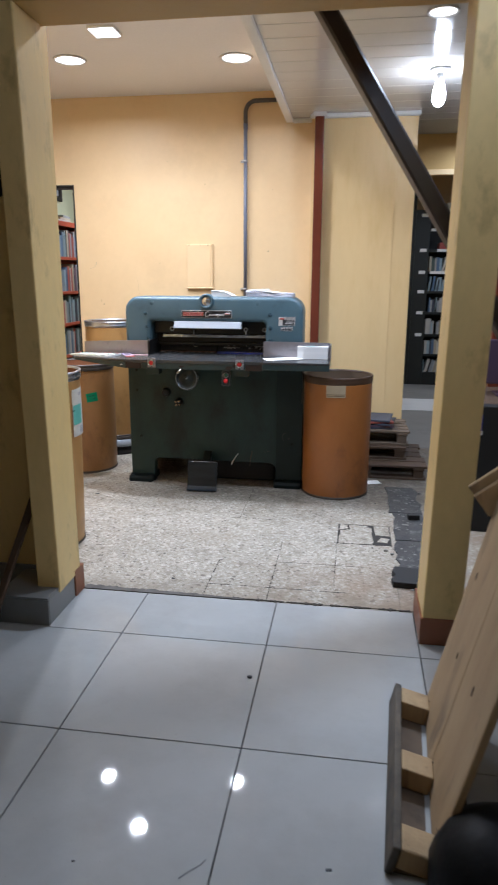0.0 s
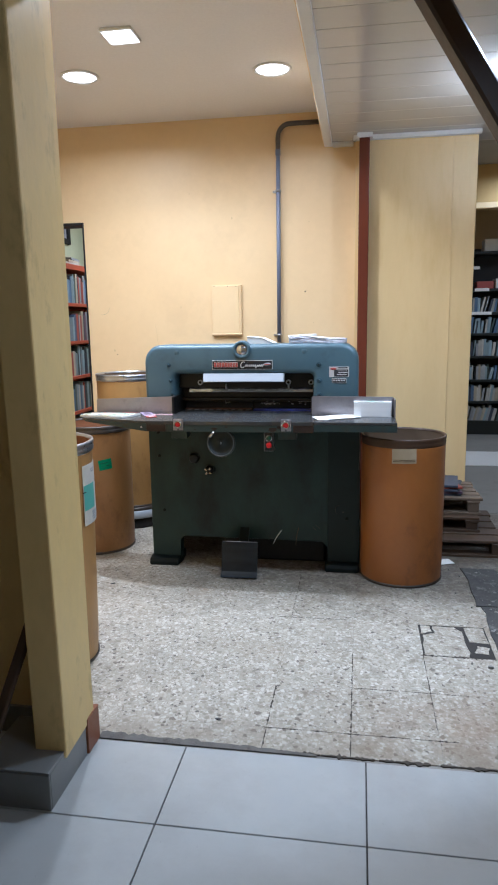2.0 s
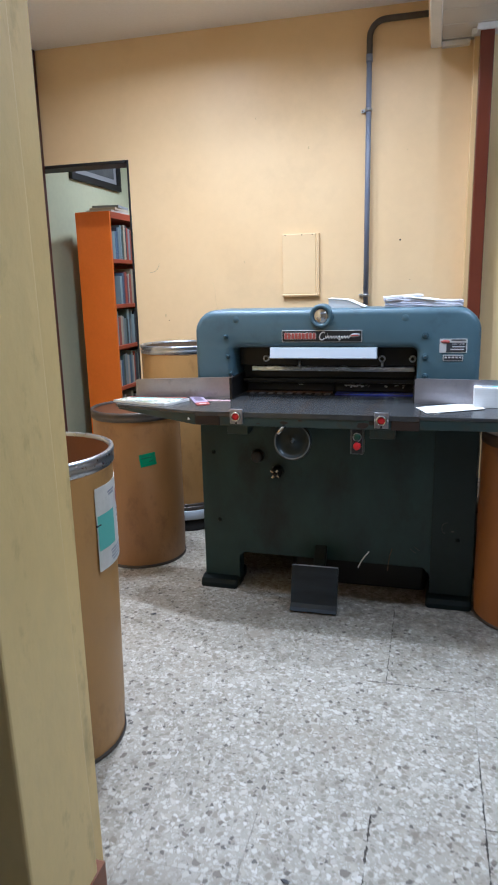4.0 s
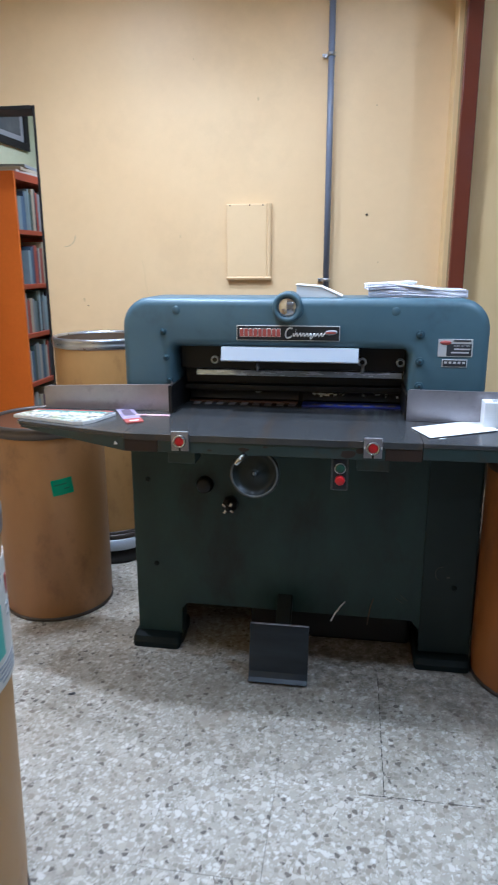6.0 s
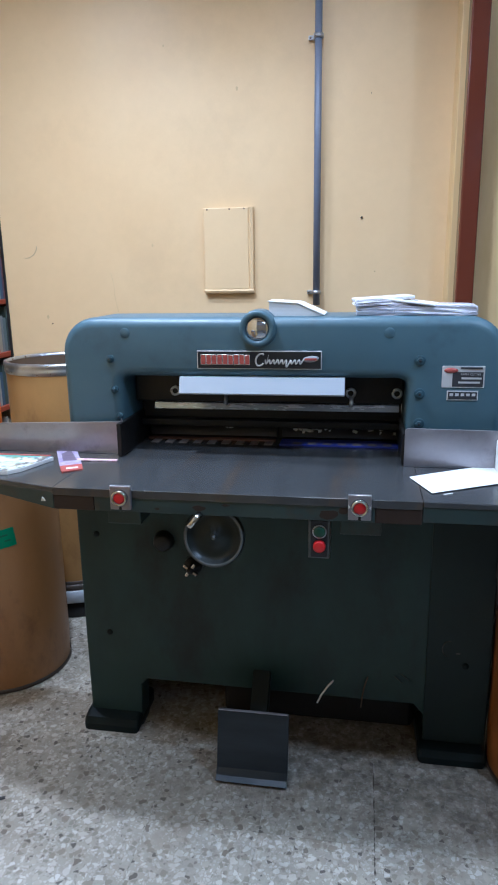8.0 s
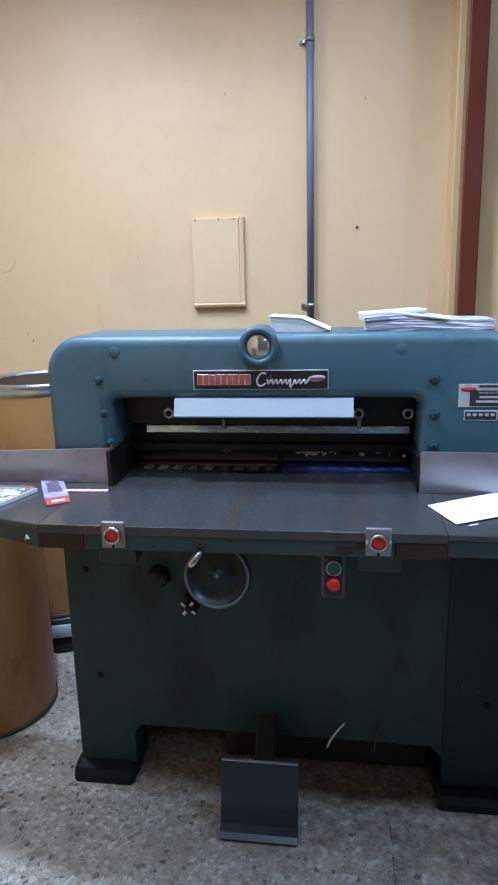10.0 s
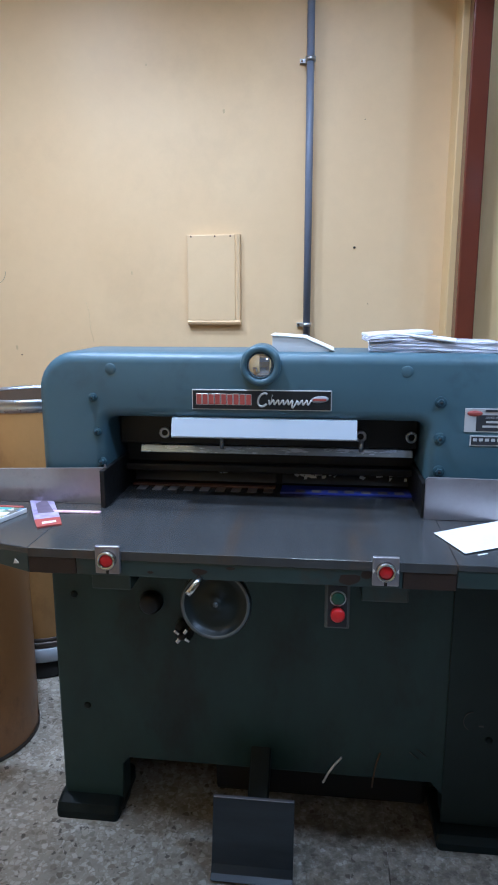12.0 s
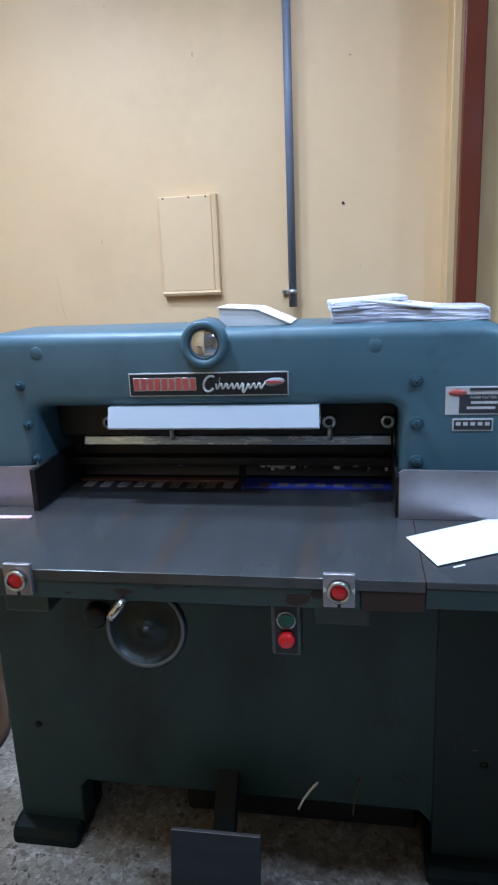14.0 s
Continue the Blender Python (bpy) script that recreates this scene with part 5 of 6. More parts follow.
for x, z, r in ((-0.727, 1.645, 0.005), (-0.70, 2.13, 0.002), (-0.665, 1.42, 0.002), (-2.18, 1.20, 0.003)):
    solid("nail", lathe(B(), [(0, 0.006), (r, 0.005), (r, 0)], (0, 0, 0), turn=pose(0, 0, 0, 90), n=10), M_BLACK if r > 0.004 else M_WOODSTRIP, "small dark nail driven into the yellow wall", "nail", base=(x, YB, z))
M_SCUFF = surface("scuffed_wall_paint", (0.60, 0.44, 0.24), (0.66, 0.49, 0.27), 0.6, big=40, fine=90, bump=0.1)
solid("hairline_crack", tube(B(), [(0.0, 0, 0.0), (-0.013, 0, 0.067), (-0.015, 0, 0.129), (-0.028, 0, 0.178)], 0.0009, 5), M_SCUFF, "hairline crack in the yellow wall paint", "crack", base=(-1.846, YB - 0.0002, 1.254))
for x, z, r in ((-1.575, 2.36, 0.004), (-1.261, 2.178, 0.007), (-1.664, 1.55, 0.006), (-2.202, 1.231, 0.008)):
    solid("scuff_mark", lathe(B(), [(0, 0.0006), (r * 0.7, 0.0005), (r, 0)], (0, 0, 0), turn=pose(0, 0, 0, 90) @ Matrix.Diagonal((0.7, 1.3, 1, 1)), n=9), M_SCUFF, "small faint scuff on the yellow wall", "scuff", base=(x, YB, z))
solid("wire_mark", tube(B(), [(0.055 * math.cos(radians(a)), 0, 0.055 * math.sin(radians(a))) for a in range(-100, 10, 10)], 0.0011, 5), M_KRAFTLABEL, "thin curved wire trace on the yellow wall", "wire", base=(-2.285, YB - 0.001, 1.56))


# ---- bookcase in the back room ----
BOOK_COLOURS = [(0.55, 0.53, 0.48), (0.12, 0.2, 0.33), (0.36, 0.38, 0.4), (0.25, 0.33, 0.36), (0.42, 0.09, 0.06), (0.09, 0.13, 0.12), (0.5, 0.44, 0.33), (0.16, 0.09, 0.13), (0.33, 0.44, 0.5), (0.05, 0.06, 0.09)]
M_BOOKS = [surface(f"book_cloth_{i}", c, None, 0.55, big=8, fine=60, bump=0.1, jitter=True, piece_var=0.35) for i, c in enumerate(BOOK_COLOURS)]
M_PAGES = M_PAPEREDGE


def book(place, thick, deep, tall, lean, turn, material, group):
    """A book whose spine faces -y before it is turned; base at place."""
    b = thing("book", place, "upright worn book on a shelf", "book", group)
    b.matrix_world = pose(*place, 0, lean, turn)
    s = one(0, 0.003, 0, deep, 0, tall, bev=0)
    box(s, thick - 0.003, thick, 0, deep, 0, tall, bev=0)
    box(s, 0.003, thick - 0.003, 0, 0.003, 0, tall, bev=0)
    part("cover", s, material, b, local=True)
    part("pages", one(0.003, thick - 0.003, 0.003, deep - 0.004, 0.003, tall - 0.004, bev=0), M_PAGES, b, local=True)
    return b


def row_of_books(start, along, length, turn, deep, low, high, rng, group, slant=0.0, palette=None):
    u = lean = 0.0
    while True:
        th = rng.uniform(0.014, 0.042)
        if u + th > length:
            break
        if rng.random() < 0.93:
            tall = rng.uniform(low, high)
            p = Vector(start) + Vector(along) * u
            if slant and rng.random() < 0.25:
                lean = rng.choice((0.0, slant * 0.5, slant))
                u += 0.02 if lean else 0.0
            book(p, th - 0.0015, min(deep, tall * 0.72), tall, lean, turn, rng.choice(palette or M_BOOKS), group)
        u += th * (1.04 if lean else 1.0)


bc = thing("bookcase", (-2.915, 6.75, 0), "bright orange bookcase filled with old books", "bookcase")
BX0, BX1, BY0, BY1, BH = -3.055, -2.785, 6.25, 7.25, 1.95
part("side", one(BX0, BX1, BY0, BY0 + 0.022, 0, BH, bev=0.002), M_ORANGE, bc)
part("side", one(BX0, BX1, BY1 - 0.022, BY1, 0, BH, bev=0.002), M_ORANGE, bc)
part("back", one(BX0, BX0 + 0.012, BY0 + 0.022, BY1 - 0.022, 0, BH, bev=0), M_ORANGERED, bc)
LEVELS = (0.06, 0.36, 0.68, 0.99, 1.295, 1.62)
for z in LEVELS:
    part("shelf_board", one(BX0 + 0.012, BX1, BY0 + 0.022, BY1 - 0.022, z - 0.028, z, bev=0.002), M_ORANGERED, bc)
part("top", one(BX0, BX1, BY0 + 0.022, BY1 - 0.022, BH - 0.045, BH, bev=0.002), M_ORANGERED, bc)
rng = random.Random(21)
for z in LEVELS[1:]:
    row_of_books((BX1 - 0.02, BY0 + 0.026, z), (0, 1, 0), BY1 - BY0 - 0.06, 90, 0.2, 0.19, 0.262, rng, "books in the orange bookcase")
for i in range(3):
    s = one(-0.10, 0.10, -0.14 + 0.02 * i, 0.15, 0, 0.02, bev=0.002)
    solid("folder", s, M_BOOKS[(0, 6, 2)[i]], "flat paper folder lying on the bookcase", "folder", base=(-2.91, 6.48 + 0.02 * i, BH + 0.02 * i), turn=4 * i)
pic = thing("picture_frame", (X0, 7.0, 2.28), "black framed picture hung on the pale green wall", "picture")
bm = one(X0, X0 + 0.03, 6.56, 7.42, 2.235, 2.285, bev=0.004)
box(bm, X0, X0 + 0.03, 6.56, 7.42, 2.62, 2.67, bev=0.004)
box(bm, X0, X0 + 0.03, 6.56, 6.62, 2.285, 2.62, bev=0.004)
box(bm, X0, X0 + 0.03, 7.36, 7.42, 2.285, 2.62, bev=0.004)
part("frame", bm, M_BLACK, pic)
part("mount", one(X0, X0 + 0.012, 6.62, 7.36, 2.285, 2.62, bev=0), M_GREY_INK, pic)
M_DARKPIC = surface("dark_picture", (0.09, 0.1, 0.11), (0.16, 0.17, 0.18), 0.15, big=5, fine=30, bump=0)
part("print", one(X0 + 0.012, X0 + 0.014, 6.67, 7.31, 2.325, 2.58, bev=0), M_DARKPIC, pic)

# left corner of the workshop
pan = thing("glazed_screen", (X0 + 0.05, 5.45, 0), "black framed glass panel standing against the side wall", "panel")
bm = one(X0 + 0.01, X0 + 0.05, 5.50, 5.56, 0.72, 2.42, bev=0.004)
box(bm, X0 + 0.01, X0 + 0.05, 4.8, 4.86, 0.72, 2.42, bev=0.004)
box(bm, X0 + 0.01, X0 + 0.05, 4.86, 5.50, 2.36, 2.42, bev=0.004)
box(bm, X0 + 0.01, X0 + 0.05, 4.86, 5.50, 0.72, 0.78, bev=0.004)
part("frame", bm, M_BLACK, pan)
part("glass", one(X0 + 0.02, X0 + 0.03, 4.86, 5.50, 0.78, 2.36, bev=0), M_GLASS, pan)
part("wall_hook", one(X0, X0 + 0.01, 5.1, 5.2, 2.3, 2.36, bev=0), M_STEEL, pan)
rod = thing("thin_rod", (-3.17, 5.72, 0), "thin dark metal rod leaning in the corner", "rod", "rods in the corner")
part("bar", tube(B(), [(-3.155, 5.66, 0.0), (-3.165, 5.772, 1.45)], 0.006, 8), M_DARKSTEEL, rod)
rod = thing("thin_rod", (-3.22, 5.60, 0), "thin dark metal rod leaning in the corner", "rod", "rods in the corner")
part("bar", tube(B(), [(-3.235, 5.50, 0.0), (-3.12, 5.772, 1.1)], 0.006, 8), M_DARKSTEEL, rod)


# ---- pallets and magazines behind the drum ----
def flat_pallet(x0, x1, y0, y1, z0, h, material, label):
    p = thing("wooden_pallet", ((x0 + x1) / 2, (y0 + y1) / 2, z0), label, "pallet", "stacked pallets")
    rng = random.Random(int(z0 * 1000) + 2)
    n_ = 5
    w = (y1 - y0) / n_
    for i in range(n_):
        cut = rng.uniform(-0.012, 0.012)
        part("deck_board", one(x0 + cut, x1 + cut, y0 + i * w + 0.006, y0 + (i + 1) * w - 0.02, z0 + h - 0.018, z0 + h, bev=0.003, seg=1), material, p)
    for i in range(3):
        xx = x0 + 0.01 + (x1 - x0 - 0.10) * i / 2
        part("cross_board", one(xx, xx + 0.08, y0 + 0.004, y1, z0 + h - 0.034, z0 + h - 0.0185, bev=0.002, seg=1), material, p)
        for k in range(3):
            yy = y0 + 0.008 + (y1 - y0 - 0.096) * k / 2
            part("block", one(xx + 0.004, xx + 0.074, yy, yy + 0.08, z0 + 0.0165, z0 + h - 0.0345, bev=0.003, seg=1), material, p)
    for k in range(3):
        yy = y0 + 0.002 + (y1 - y0 - 0.092) * k / 2
        part("bottom_board", one(x0, x1, yy, yy + 0.09, z0, z0 + 0.016, bev=0.002, seg=1), material, p)
    return p


flat_pallet(-0.30, 0.56, 4.83, 5.55, 0.0, 0.105, M_WOODOLD, "dark brown wooden pallet on the workshop floor")
flat_pallet(-0.28, 0.43, 5.0, 5.55, 0.105, 0.095, M_WOODOLD, "small worn wooden pallet in the stack")
flat_pallet(-0.28, 0.445, 5.06, 5.55, 0.20, 0.11, M_WOODMID, "weathered wooden pallet on top of the stack")
rng = random.Random(3)
for i in range(5):
    solid("magazine", one(-0.11, 0.11, -0.15, 0.15, 0, 0.014, bev=0.002), (M_BOOKS[9], M_BOOKS[7], M_BOOKS[9], M_BOOKS[4], M_BOOKS[9])[i], "dark worn magazine in a pile on the pallet", "magazine", base=(0.22 + rng.uniform(-0.02, 0.02), 5.26, 0.31 + i * 0.0142), turn=rng.uniform(-14, 14), group="magazines on the pallet")
solid("paper_sheet", one(-0.05, 0.05, -0.04, 0.04, 0, 0.002, bev=0), M_PAPER, "dirty white paper scrap on the floor by the drum", "paper", base=(0.18, 4.72, 0.004), turn=20)
# worn floor channel with dark rubber mats
s = B()
rng = random.Random(8)
mat_ = thing("floor_mat", (0.37, 3.8, 0), "dirty torn black rubber matting along the floor", "mat")
for y0, y1, dx in ((3.24, 3.62, 0.0), (3.63, 4.08, 0.012), (4.09, 4.62, -0.008)):
    edge = [(0.275 + dx + rng.uniform(-0.012, 0.012), y0 + (y1 - y0) * i / 6) for i in range(7)] + [(0.47 + dx + rng.uniform(-0.02, 0.02), y1 - (y1 - y0) * i / 6) for i in range(7)]
    part("mat_piece", prism(B(), edge, "z", 0.0, 0.007, bev=0.001, seg=1), M_RUBBER, mat_)
part("mat_piece", prism(B(), [(0.235, 3.03), (0.40, 3.02), (0.41, 3.2), (0.25, 3.215), (0.235, 3.16), (0.25, 3.12), (0.228, 3.07)], "z", 0.0, 0.03, bev=0.003), M_BLACK, mat_)
rub = thing("floor_rubble", (0.36, 3.6, 0), "loose grey and white crumbs of broken mortar", "rubble", kind="stuff")
s = B()
rng = random.Random(41)
for i in range(150):
    x, y, r = rng.gauss(0.36, 0.06), rng.uniform(3.0, 4.6), rng.choice((0.002, 0.003, 0.004, 0.005, 0.008, 0.012))
    n_ = rng.choice((4, 5, 6))
    pts = [(x + r * rng.uniform(0.5, 1) * math.cos(6.283 * k / n_), y + r * rng.uniform(0.5, 1) * math.sin(6.283 * k / n_)) for k in range(n_)]
    prism(s, pts, "z", 0.006 if 0.27 < x < 0.47 else -0.001, 0.0085 + r * 0.12)
part("crumbs", s, M_RUBBLE, rub)
bl = solid("floor_block", one(-0.03, 0.04, -0.02, 0.02, 0, 0.03, bev=0.003), M_BLACK, "small black rubber block on the matting", "block", base=(0.40, 3.98, 0.008), turn=8)

# ---- library shelves ----
lib = thing("library_shelf", (1.8, 9.7, 0), "dark steel library shelf full of worn books", "bookshelf")
LX0, LX1, LY = 0.74, 2.6, 9.5
part("end_panel", one(LX0 + 0.02, 0.95, LY - 0.008, LY + 0.32, 0, 2.3, bev=0.003), M_SHELFDARK, lib)
for x in (LX0, 1.8, LX1):
    part("upright", one(x - 0.02, x + 0.02, LY, LY + 0.32, 0, 2.54, bev=0.003), M_SHELFDARK, lib)
LIB = (0.175, 0.424, 0.693, 0.987, 1.264, 1.518, 1.80, 2.24)
for z in LIB:
    for x0, x1 in ((0.952, 1.78), (1.82, LX1 - 0.02)):
        part("shelf_board", one(x0, x1, LY - 0.01, LY + 0.32, z - 0.03, z, bev=0.002), M_SHELFDARK, lib)
part("back", one(LX0, LX1, LY + 0.32, LY + 0.33, 0.05, 2.3, bev=0), M_BLACK, lib)
rng = random.Random(31)
part("kick_plate", one(0.952, LX1 - 0.02, LY, LY + 0.02, 0.0, 0.144, bev=0.002), M_SHELFDARK, lib)
for z in LIB[:6]:
    row_of_books((0.965, LY + 0.02, z), (1, 0, 0), 0.77, 0, 0.2, 0.15, 0.205, rng, "library books", slant=13, palette=[M_BOOKS[i] for i in (0, 2, 3, 6, 8, 0, 2, 8, 9, 1, 5, 0)])
for i, (x, c) in enumerate(((1.18, M_REDPRINT), (1.4, M_PAPER), (1.1, M_PAPER))):
    solid("folder_pile", one(-0.10, 0.10, 0, 0.22, 0, 0.09 + 0.03 * i, bev=0.01), c, "pile of bright folders on a high shelf", "folder", base=(x, LY + 0.03, 1.80) if i < 2 else (1.25, LY + 0.03, 2.24))

for i, z in enumerate(LIB[2:]):
    part("label_card", one(0.83, 0.915, LY - 0.0105, LY - 0.008, z - 0.03, z + 0.012, bev=0.001, seg=1), M_PAPER, lib, "white shelf label card")
for x0, x1, z in ((0.975, 1.26, 1.518), (1.05, 1.22, 1.80), (0.96, 1.10, 2.06)):
    part("label_card", one(x0, x1, LY - 0.0125, LY - 0.0102, z - 0.03, z + 0.006, bev=0.001, seg=1), M_PAPER, lib, "white shelf label strip")

# desk corner beyond the post
desk = thing("desk", (1.1, 4.3, 0), "dark work desk standing beyond the yellow post", "desk")
part("top", one(0.70, 1.6, 3.95, 4.65, 0.70, 0.73, bev=0.004), M_WOODOLD, desk)
for x in (0.72, 1.54):
    for yy in (3.97, 4.59):
        part("leg", one(x, x + 0.045, yy, yy + 0.045, 0, 0.70, bev=0.003), M_DARKSTEEL, desk)
mon = thing("computer_monitor", (0.95, 4.35, 0.73), "dark purple grey computer monitor on the desk", "monitor")
M_MON = surface("purple_grey_plastic", (0.055, 0.035, 0.06), None, 0.4, big=6, fine=60, bump=0.1)
part("screen_case", one(0.78, 1.22, 4.30, 4.34, 0.80, 1.07, bev=0.008), M_MON, mon)
part("stand", one(0.96, 1.04, 4.31, 4.36, 0.735, 0.82, bev=0.004), M_MON, mon)
part("foot", one(0.88, 1.12, 4.25, 4.42, 0.73, 0.742, bev=0.004), M_MON, mon)
pc = thing("computer_tower", (0.76, 4.0, 0), "dark computer tower with a blue sticker under the desk", "computer")
part("case", one(0.70, 0.86, 3.85, 3.945, 0.30, 0.74, bev=0.006), M_BLACK, pc)
part("sticker", one(0.705, 0.735, 3.848, 3.85, 0.60, 0.69, bev=0), M_BLUETAPE, pc, "blue sticker")
part("sticker", one(0.705, 0.74, 3.8485, 3.85, 0.575, 0.60, bev=0), M_PAPER, pc)
part("foot", one(0.70, 0.86, 3.85, 3.945, 0.0, 0.30, bev=0.004), M_BLACK, pc)
M_PLANT = plain("green_hose_rubber", (0.02, 0.075, 0.02), 0.4)
solid("green_hose", tube(B(), [(0.035 * math.cos(a * 0.5) - 0.001 * a, 0.05 * math.sin(a * 0.5), 0.012 + 0.008 * a) for a in range(0, 26)], 0.011, 10), M_PLANT, "coiled green hose by the post", "hose", base=(0.50, 2.40, 0))

# ---- front room ----
fr = thing("picture_frame", (-1.85, Y1, 2.05), "wide black frame with a dark glazed picture", "picture")
FX0, FX1, FZ0, FZ1, FW = -2.25, -1.468, 1.755, 2.6, 0.072
bm = one(FX0, FX1, 2.772, Y1, FZ0, FZ0 + FW, bev=0.006)
box(bm, FX0, FX1, 2.772, Y1, FZ1 - FW, FZ1, bev=0.006)
box(bm, FX0, FX0 + FW, 2.772, Y1, FZ0 + FW, FZ1 - FW, bev=0.006)
box(bm, FX1 - FW, FX1, 2.772, Y1, FZ0 + FW, FZ1 - FW, bev=0.006)
part("frame", bm, M_BLACK, fr)
part("picture", one(FX0 + FW, FX1 - FW, 2.785, Y1, FZ0 + FW, FZ1 - FW, bev=0), M_DARKPIC, fr, "dim grey glazed print")
tri = thing("folded_tripod", (-1.5, 2.45, 0), "folded wooden and metal tripod leaning by the plinth", "tripod")
leg = part("metal_leg", bar(B(), (-1.405, 2.30, 0.06), (-1.335, 2.775, 0.66), 0.032, 0.02, 0.003), M_WOODOLD, tri)
part("rubber_foot", tube(B(), [(-1.435, 2.25, 0.012), (-1.41, 2.285, 0.06), (-1.40, 2.31, 0.10)], 0.014, 10), M_RUBBER, tri)
leg = part("wooden_leg", bar(B(), (-1.44, 2.42, 0.06), (-2.05, 2.62, 0.56), 0.03, 0.022, 0.003), M_POST, tri)
part("clamp", bar(B(), (-1.76, 2.52, 0.31), (-1.80, 2.54, 0.345), 0.045, 0.036, 0.004), M_DARKSTEEL, tri)
part("spreader", tube(B(), [(-1.42, 2.40, 0.10), (-1.62, 2.46, 0.09), (-1.85, 2.50, 0.05)], 0.009, 8), M_RUBBER, tri)
part("rubber_foot", tube(B(), [(-1.45, 2.42, 0.0), (-1.44, 2.42, 0.07)], 0.013, 10), M_RUBBER, tri)

# pallet leaning on its edge at the opening
lp = thing("leaning_pallet", (0.30, 1.72, 0), "raw wooden pallet propped on its edge beside the opening", "pallet")


def tilt(x, z):
    """Place on the leaning face: x out of the face, z up along it."""
    return Matrix.Translation((0.159, 0, 0.028)) @ pose(0, 0, 0, 0, 13, -3.7) @ Matrix.Translation((x, 0, z))


T0 = tilt(0, 0)
part("bottom_board", box(B(), -0.115, -0.094, 1.41, 2.11, -0.05, 0.034, 0.004, 2, T0), M_WOODDARK, lp, "grey weathered edge board")
for yy in (1.415, 1.70, 2.015):
    part("block", box(B(), -0.0935, -0.0005, yy, yy + 0.085, -0.03, 0.032, 0.005, 2, T0), M_WOOD, lp)
part("bottom_slat", box(B(), -0.0935, -0.0008, 1.42, 2.10, -0.05, -0.031, 0.003, 1, T0), M_WOODMID, lp)
for y0, y1, zt in ((1.465, 1.79, 0.90), (1.7925, 2.125, 0.93)):
    part("deck_board", box(B(), 0.0, 0.02, y0, y1, -0.02, zt, 0.004, 2, T0), M_DECK, lp)
for zz in (0.02, 0.42, 0.8):
    part("cross_board", box(B(), 0.021, 0.055, 1.47, 2.12, zz, zz + 0.09, 0.003, 1, T0), M_WOODOLD, lp)
for yy, zz, r in ((2.04, 0.52, 0.008), (1.93, 0.30, 0.007), (1.66, 0.36, 0.009)):
    part("knot", lathe(B(), [(0, 0.0012), (r * 0.8, 0.0012), (r, 0.0), (0, -0.001)], (0, 0, 0), n=14, turn=T0 @ Matrix.Translation((0, yy, zz)) @ pose(0, 0, 0, 0, -90, 0) @ Matrix.Diagonal((1.9, 0.8, 1, 1))), M_WOODOLD, lp, "dark brown knot")
for yy, zz in ((1.52, 0.03), (1.77, 0.03), (2.07, 0.03)):
    part("nail", lathe(B(), [(0, 0.001), (0.004, 0.001), (0.004, -0.001)], (0, 0, 0), n=8, turn=T0 @ Matrix.Translation((0, yy, zz)) @ pose(0, 0, 0, 0, -90, 0)), M_DARKSTEEL, lp)
brd = thing("loose_board", (0.7, 2.12, 0), "rough wooden board propped across the pallet", "board")
part("plank", bar(B(), (1.05, 2.14, 0.045), (0.43, 2.14, 0.83), 0.02, 0.13, 0.003), M_WOOD, brd)
part("cleat", bar(B(), (0.50, 2.118, 0.745), (0.45, 2.118, 0.81), 0.022, 0.14, 0.003), M_WOOD, brd)
# Black forms put where unlit space lies behind and under the pallet.
solid("shade_fill", lathe(B(), [(0, 0), (0.16, 0.0), (0.19, 0.05), (0.195, 0.25), (0.18, 0.42), (0.19, 0.52), (0.15, 0.64), (0.05, 0.70), (0.02, 0.72), (0, 0.72)], n=24), M_SHADEFILL, "black form filling the dark void behind the pallet", "sack", base=(0.74, 2.36, 0))
solid("shade_fill", lathe(B(), [(0, 0), (0.15, 0.0), (0.178, 0.03), (0.18, 0.08), (0.15, 0.15), (0.09, 0.20), (0.03, 0.22), (0, 0.22)], n=24), M_SHADEFILL, "low black form standing in for shade under the leaning pallet", "sack", base=(0.405, 1.38, 0))
solid("pebble", lathe(B(), [(0, 0), (0.008, 0.0), (0.01, 0.003), (0.005, 0.006), (0, 0.0065)], n=10), M_INK, "small dark crumb on the glossy tiles", "crumb", base=(-0.327, 2.194, 0.0))


for px_, py_, size_, turn_ in ((-0.645, 1.333, 0.6, 20), (-0.007, 1.407, 1.1, 10)):
    solid("crumb", one(-0.007 * size_, 0.007 * size_, -0.003 * size_, 0.003 * size_, 0, 0.002, bev=0.0008), M_INK, "tiny dark crumb on the glossy tiles", "crumb", base=(px_, py_, 0.0), turn=turn_)
solid("thread", tube(B(), [(-0.03, -0.03, 0.001), (-0.012, -0.008, 0.0012), (0.012, 0.014, 0.001), (0.024, 0.034, 0.0011)], 0.0012, 6), M_GREY_INK, "short grey thread lying on the glossy tiles", "thread", base=(-0.34, 1.355, 0.0))

# ---- floor tiles ----
def tile_mesh(name, w, d, material, gap, chamfer, thick):
    s = B()
    hw, hd, c = w / 2 - gap, d / 2 - gap, chamfer
    rings = [[s.verts.new((sx * a, sy * b, z)) for sx, sy in ((-1, -1), (1, -1), (1, 1), (-1, 1))] for a, b, z in ((hw, hd, -thick), (hw, hd, -c), (hw - c, hd - c, 0.0))]
    for a, b in zip(rings, rings[1:]):
        for i in range(4):
            s.faces.new((a[i], a[(i + 1) % 4], b[(i + 1) % 4], b[i]))
    s.faces.new(rings[-1])
    me = bpy.data.meshes.new(name)
    s.to_mesh(me)
    s.free()
    me.materials.append(material)
    return me


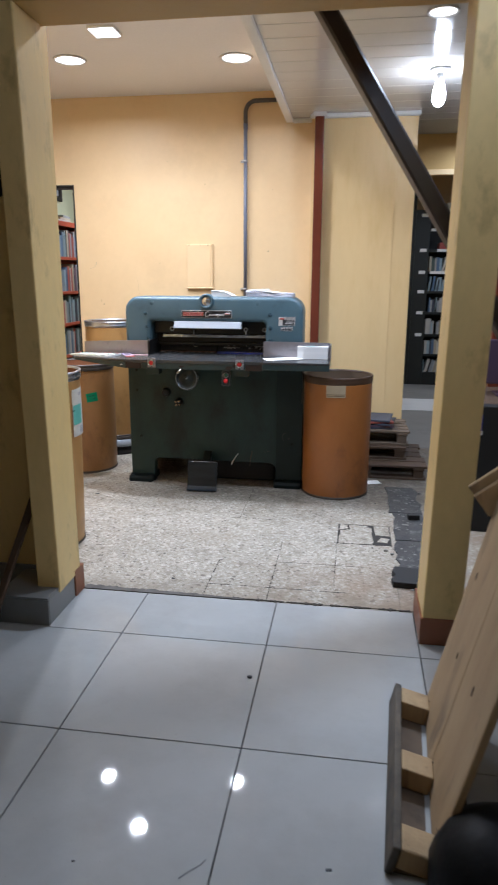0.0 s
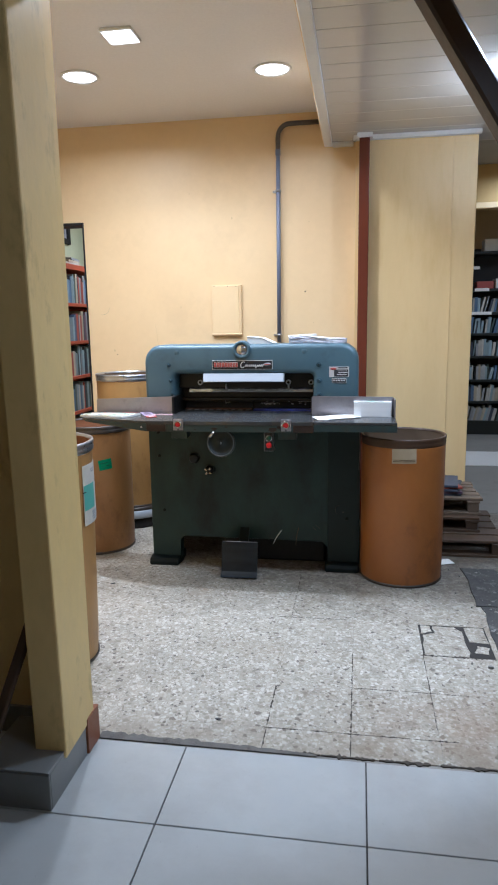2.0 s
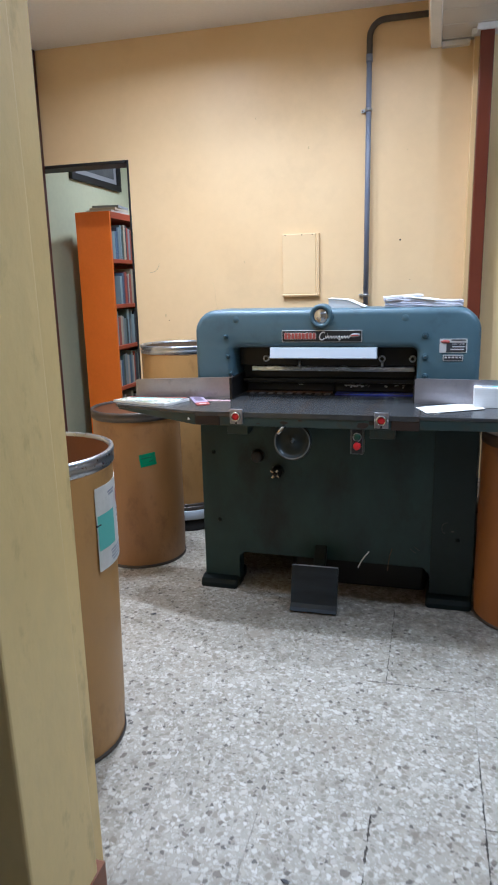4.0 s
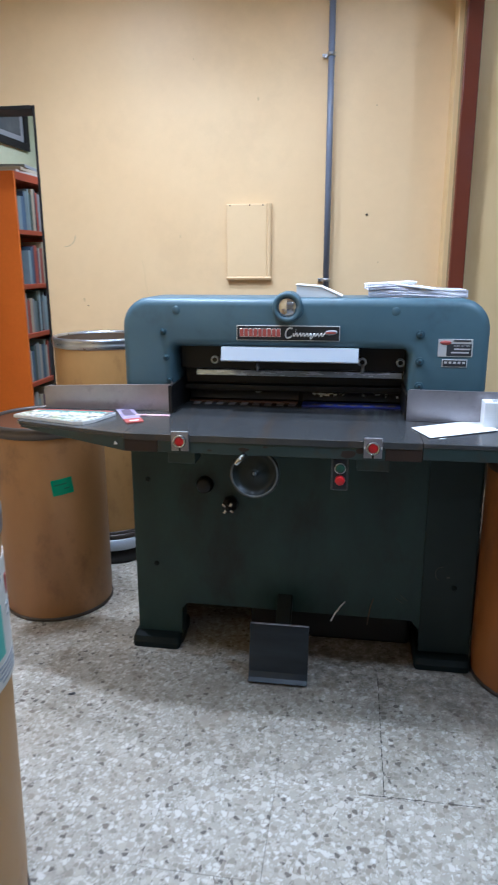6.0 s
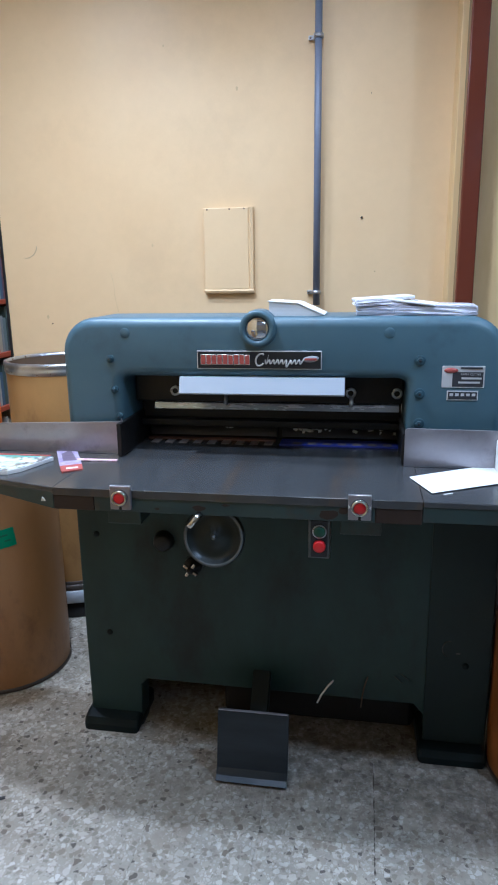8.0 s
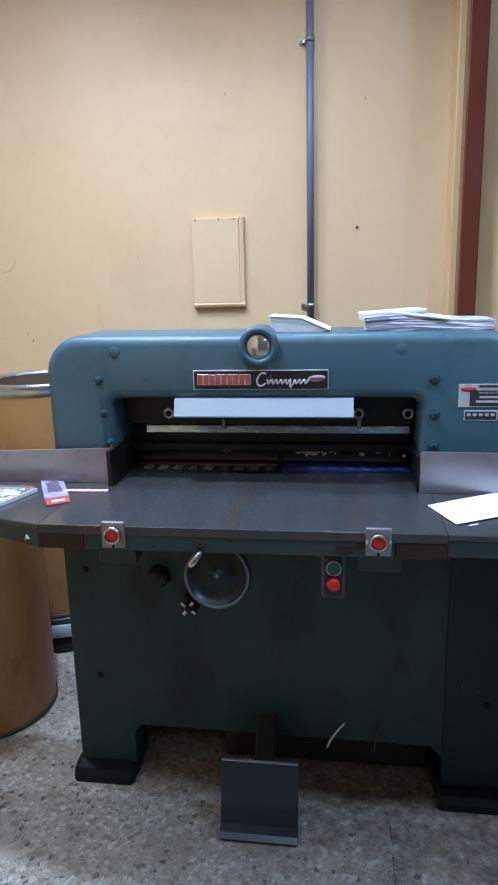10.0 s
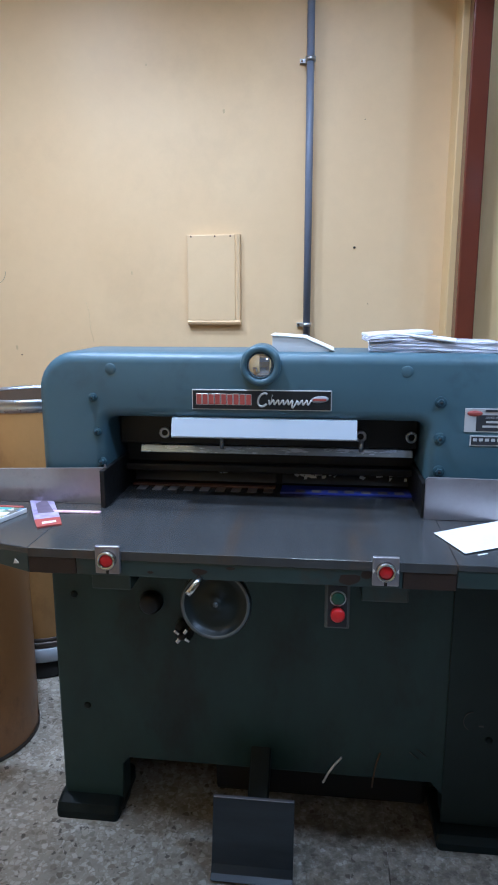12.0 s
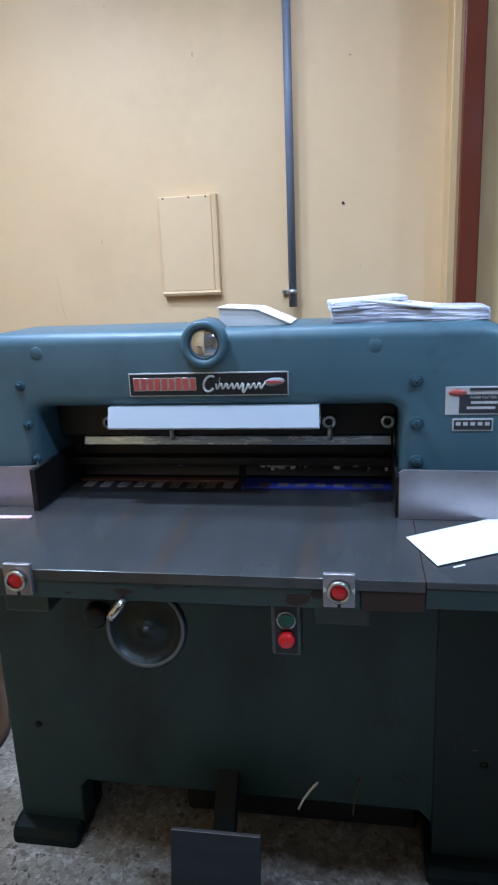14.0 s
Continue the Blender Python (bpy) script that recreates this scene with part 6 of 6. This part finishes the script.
def lay_tiles(xs, ys, parent, material, gap, chamfer, thick, skip=(), uneven=0.0, seed=1):
    rng = random.Random(seed)
    meshes = {}
    for i in range(len(xs) - 1):
        for j in range(len(ys) - 1):
            if (i, j) in skip:
                continue
            w, d = round(xs[i + 1] - xs[i], 4), round(ys[j + 1] - ys[j], 4)
            if (w, d) not in meshes:
                meshes[w, d] = tile_mesh("tile", w, d, material, gap, chamfer, thick)
            ob = new("tile", meshes[w, d])
            ob.parent = parent
            ob.matrix_local = pose((xs[i] + xs[i + 1]) / 2, (ys[j] + ys[j + 1]) / 2, rng.uniform(-uneven, 0), rng.uniform(-1, 1) * uneven * 60, rng.uniform(-1, 1) * uneven * 60, rng.choice((0, 180)))


def grid(start, step, low, high):
    first = start - step * math.floor((start - low) / step)
    vals = [low] if first - low > 0.02 else []
    while first < high - 0.02:
        vals.append(first)
        first += step
    return vals + [high]


lay_tiles(grid(-0.295, 0.603, X0, 1.52), grid(2.425, 0.613, -1.26, 2.79), floor_front, M_PORC, 0.0022, 0.0012, 0.008, seed=4)
TX, TY = grid(-0.643, 0.30, X0, 1.16), grid(2.936, 0.305, 2.806, 5.78)
BROKEN = {(min(range(len(TX)), key=lambda i: abs(TX[i] + 0.043)), min(range(len(TY)), key=lambda j: abs(TY[j] - 3.546)))}
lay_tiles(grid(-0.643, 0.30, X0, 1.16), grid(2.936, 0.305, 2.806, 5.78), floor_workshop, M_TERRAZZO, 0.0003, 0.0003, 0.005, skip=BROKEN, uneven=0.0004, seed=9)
# the broken tile: fragments in a bed of dark mortar
part("mortar_bed", one(-0.043, 0.257, 3.546, 3.851, -0.006, -0.0022, bev=0), M_MORTAR, floor_workshop, "dark exposed mortar")
FRAGMENTS = (((-0.036, 3.556), (0.06, 3.552), (0.15, 3.556), (0.158, 3.60), (0.148, 3.70), (0.155, 3.80), (0.12, 3.838), (0.02, 3.842), (0.028, 3.77), (-0.03, 3.745)),
             ((-0.034, 3.76), (0.014, 3.785), (0.008, 3.842), (-0.03, 3.844)), ((0.170, 3.70), (0.252, 3.69), (0.252, 3.845), (0.166, 3.845)), ((0.18, 3.60), (0.235, 3.59), (0.245, 3.65), (0.20, 3.665)))
rng = random.Random(29)
for rough_pts in FRAGMENTS:
    pts = []
    for (ax_, ay_), (bx_, by_) in zip(rough_pts, rough_pts[1:] + rough_pts[:1]):
        for k in range(4):
            pts.append((ax_ + (bx_ - ax_) * k / 4 + rng.uniform(-0.0035, 0.0035), ay_ + (by_ - ay_) * k / 4 + rng.uniform(-0.0035, 0.0035)))
    part("tile_fragment", prism(B(), pts, "z", -0.004, -0.0005, bev=0.0008, seg=1), M_TERRAZZO, floor_workshop)
# opened dark joints
rng = random.Random(17)
for ax, c, a0, a1, w in (("x", -0.643, 2.81, 3.22, 0.007), ("x", -0.345, 2.81, 3.52, 0.006), ("y", 2.936, -0.66, 0.02, 0.006), ("y", 3.546, -0.06, 0.26, 0.012), ("x", -0.045, 3.0, 3.56, 0.005),
                         ("y", 2.806, -0.62, 0.3, 0.016), ("x", -0.643, 3.86, 4.42, 0.004), ("y", 3.856, -0.70, -0.38, 0.004), ("y", 3.24, -0.35, 0.1, 0.004)):
    u0 = a0
    while u0 < a1 - 0.02:
        u1 = min(a1, u0 + rng.uniform(0.05, 0.17))
        n_ = max(4, int((u1 - u0) / 0.008))
        us = [u0 + (u1 - u0) * i / n_ for i in range(n_ + 1)]
        fat = [w * math.sin(math.pi * (i + 0.35) / (n_ + 0.7)) ** 0.5 * rng.choice((0.35, 0.5, 0.7, 1.0, 1.5)) for i in range(n_ + 1)]
        edge = [(u, c - f * rng.uniform(0.15, 0.7)) for u, f in zip(us, fat)] + [(u, c + f * rng.uniform(0.15, 0.7)) for u, f in zip(us[::-1], fat[::-1])]
        if ax == "x":
            edge = [(q, p) for p, q in edge]
        part("open_joint", prism(B(), edge, "z", -0.004, 0.0006), M_OPENJOINT, floor_workshop, "open dirty joint between tiles")
        u0 = u1 + rng.choice((0.0, 0.004, 0.012, 0.03))
# rough grey filler where the tiles end short of the threshold
n_ = 46
us = [-1.216 + 0.76 * i / n_ for i in range(n_ + 1)]
edge = [(u, 2.796) for u in us] + [(u, 2.802 + 0.040 * (1 - i / n_) ** 0.6 * rng.uniform(0.6, 1.1)) for i, u in reversed(list(enumerate(us)))]
part("filler_strip", prism(B(), edge, "z", -0.005, 0.0009), M_FILLER, floor_workshop, "rough dirty grey filler at the threshold")
part("plain_floor", one(1.162, X1, 2.797, 5.84, -0.006, -0.0005, bev=0), M_CONCRETE, floor_workshop)
part("plain_floor", one(1.522, X1, Y0, 2.79, -0.006, -0.0005, bev=0), M_PLINTH, floor_front)
part("plain_floor", one(X0, 1.52, Y0, -1.262, -0.006, -0.0005, bev=0), M_PLINTH, floor_front)
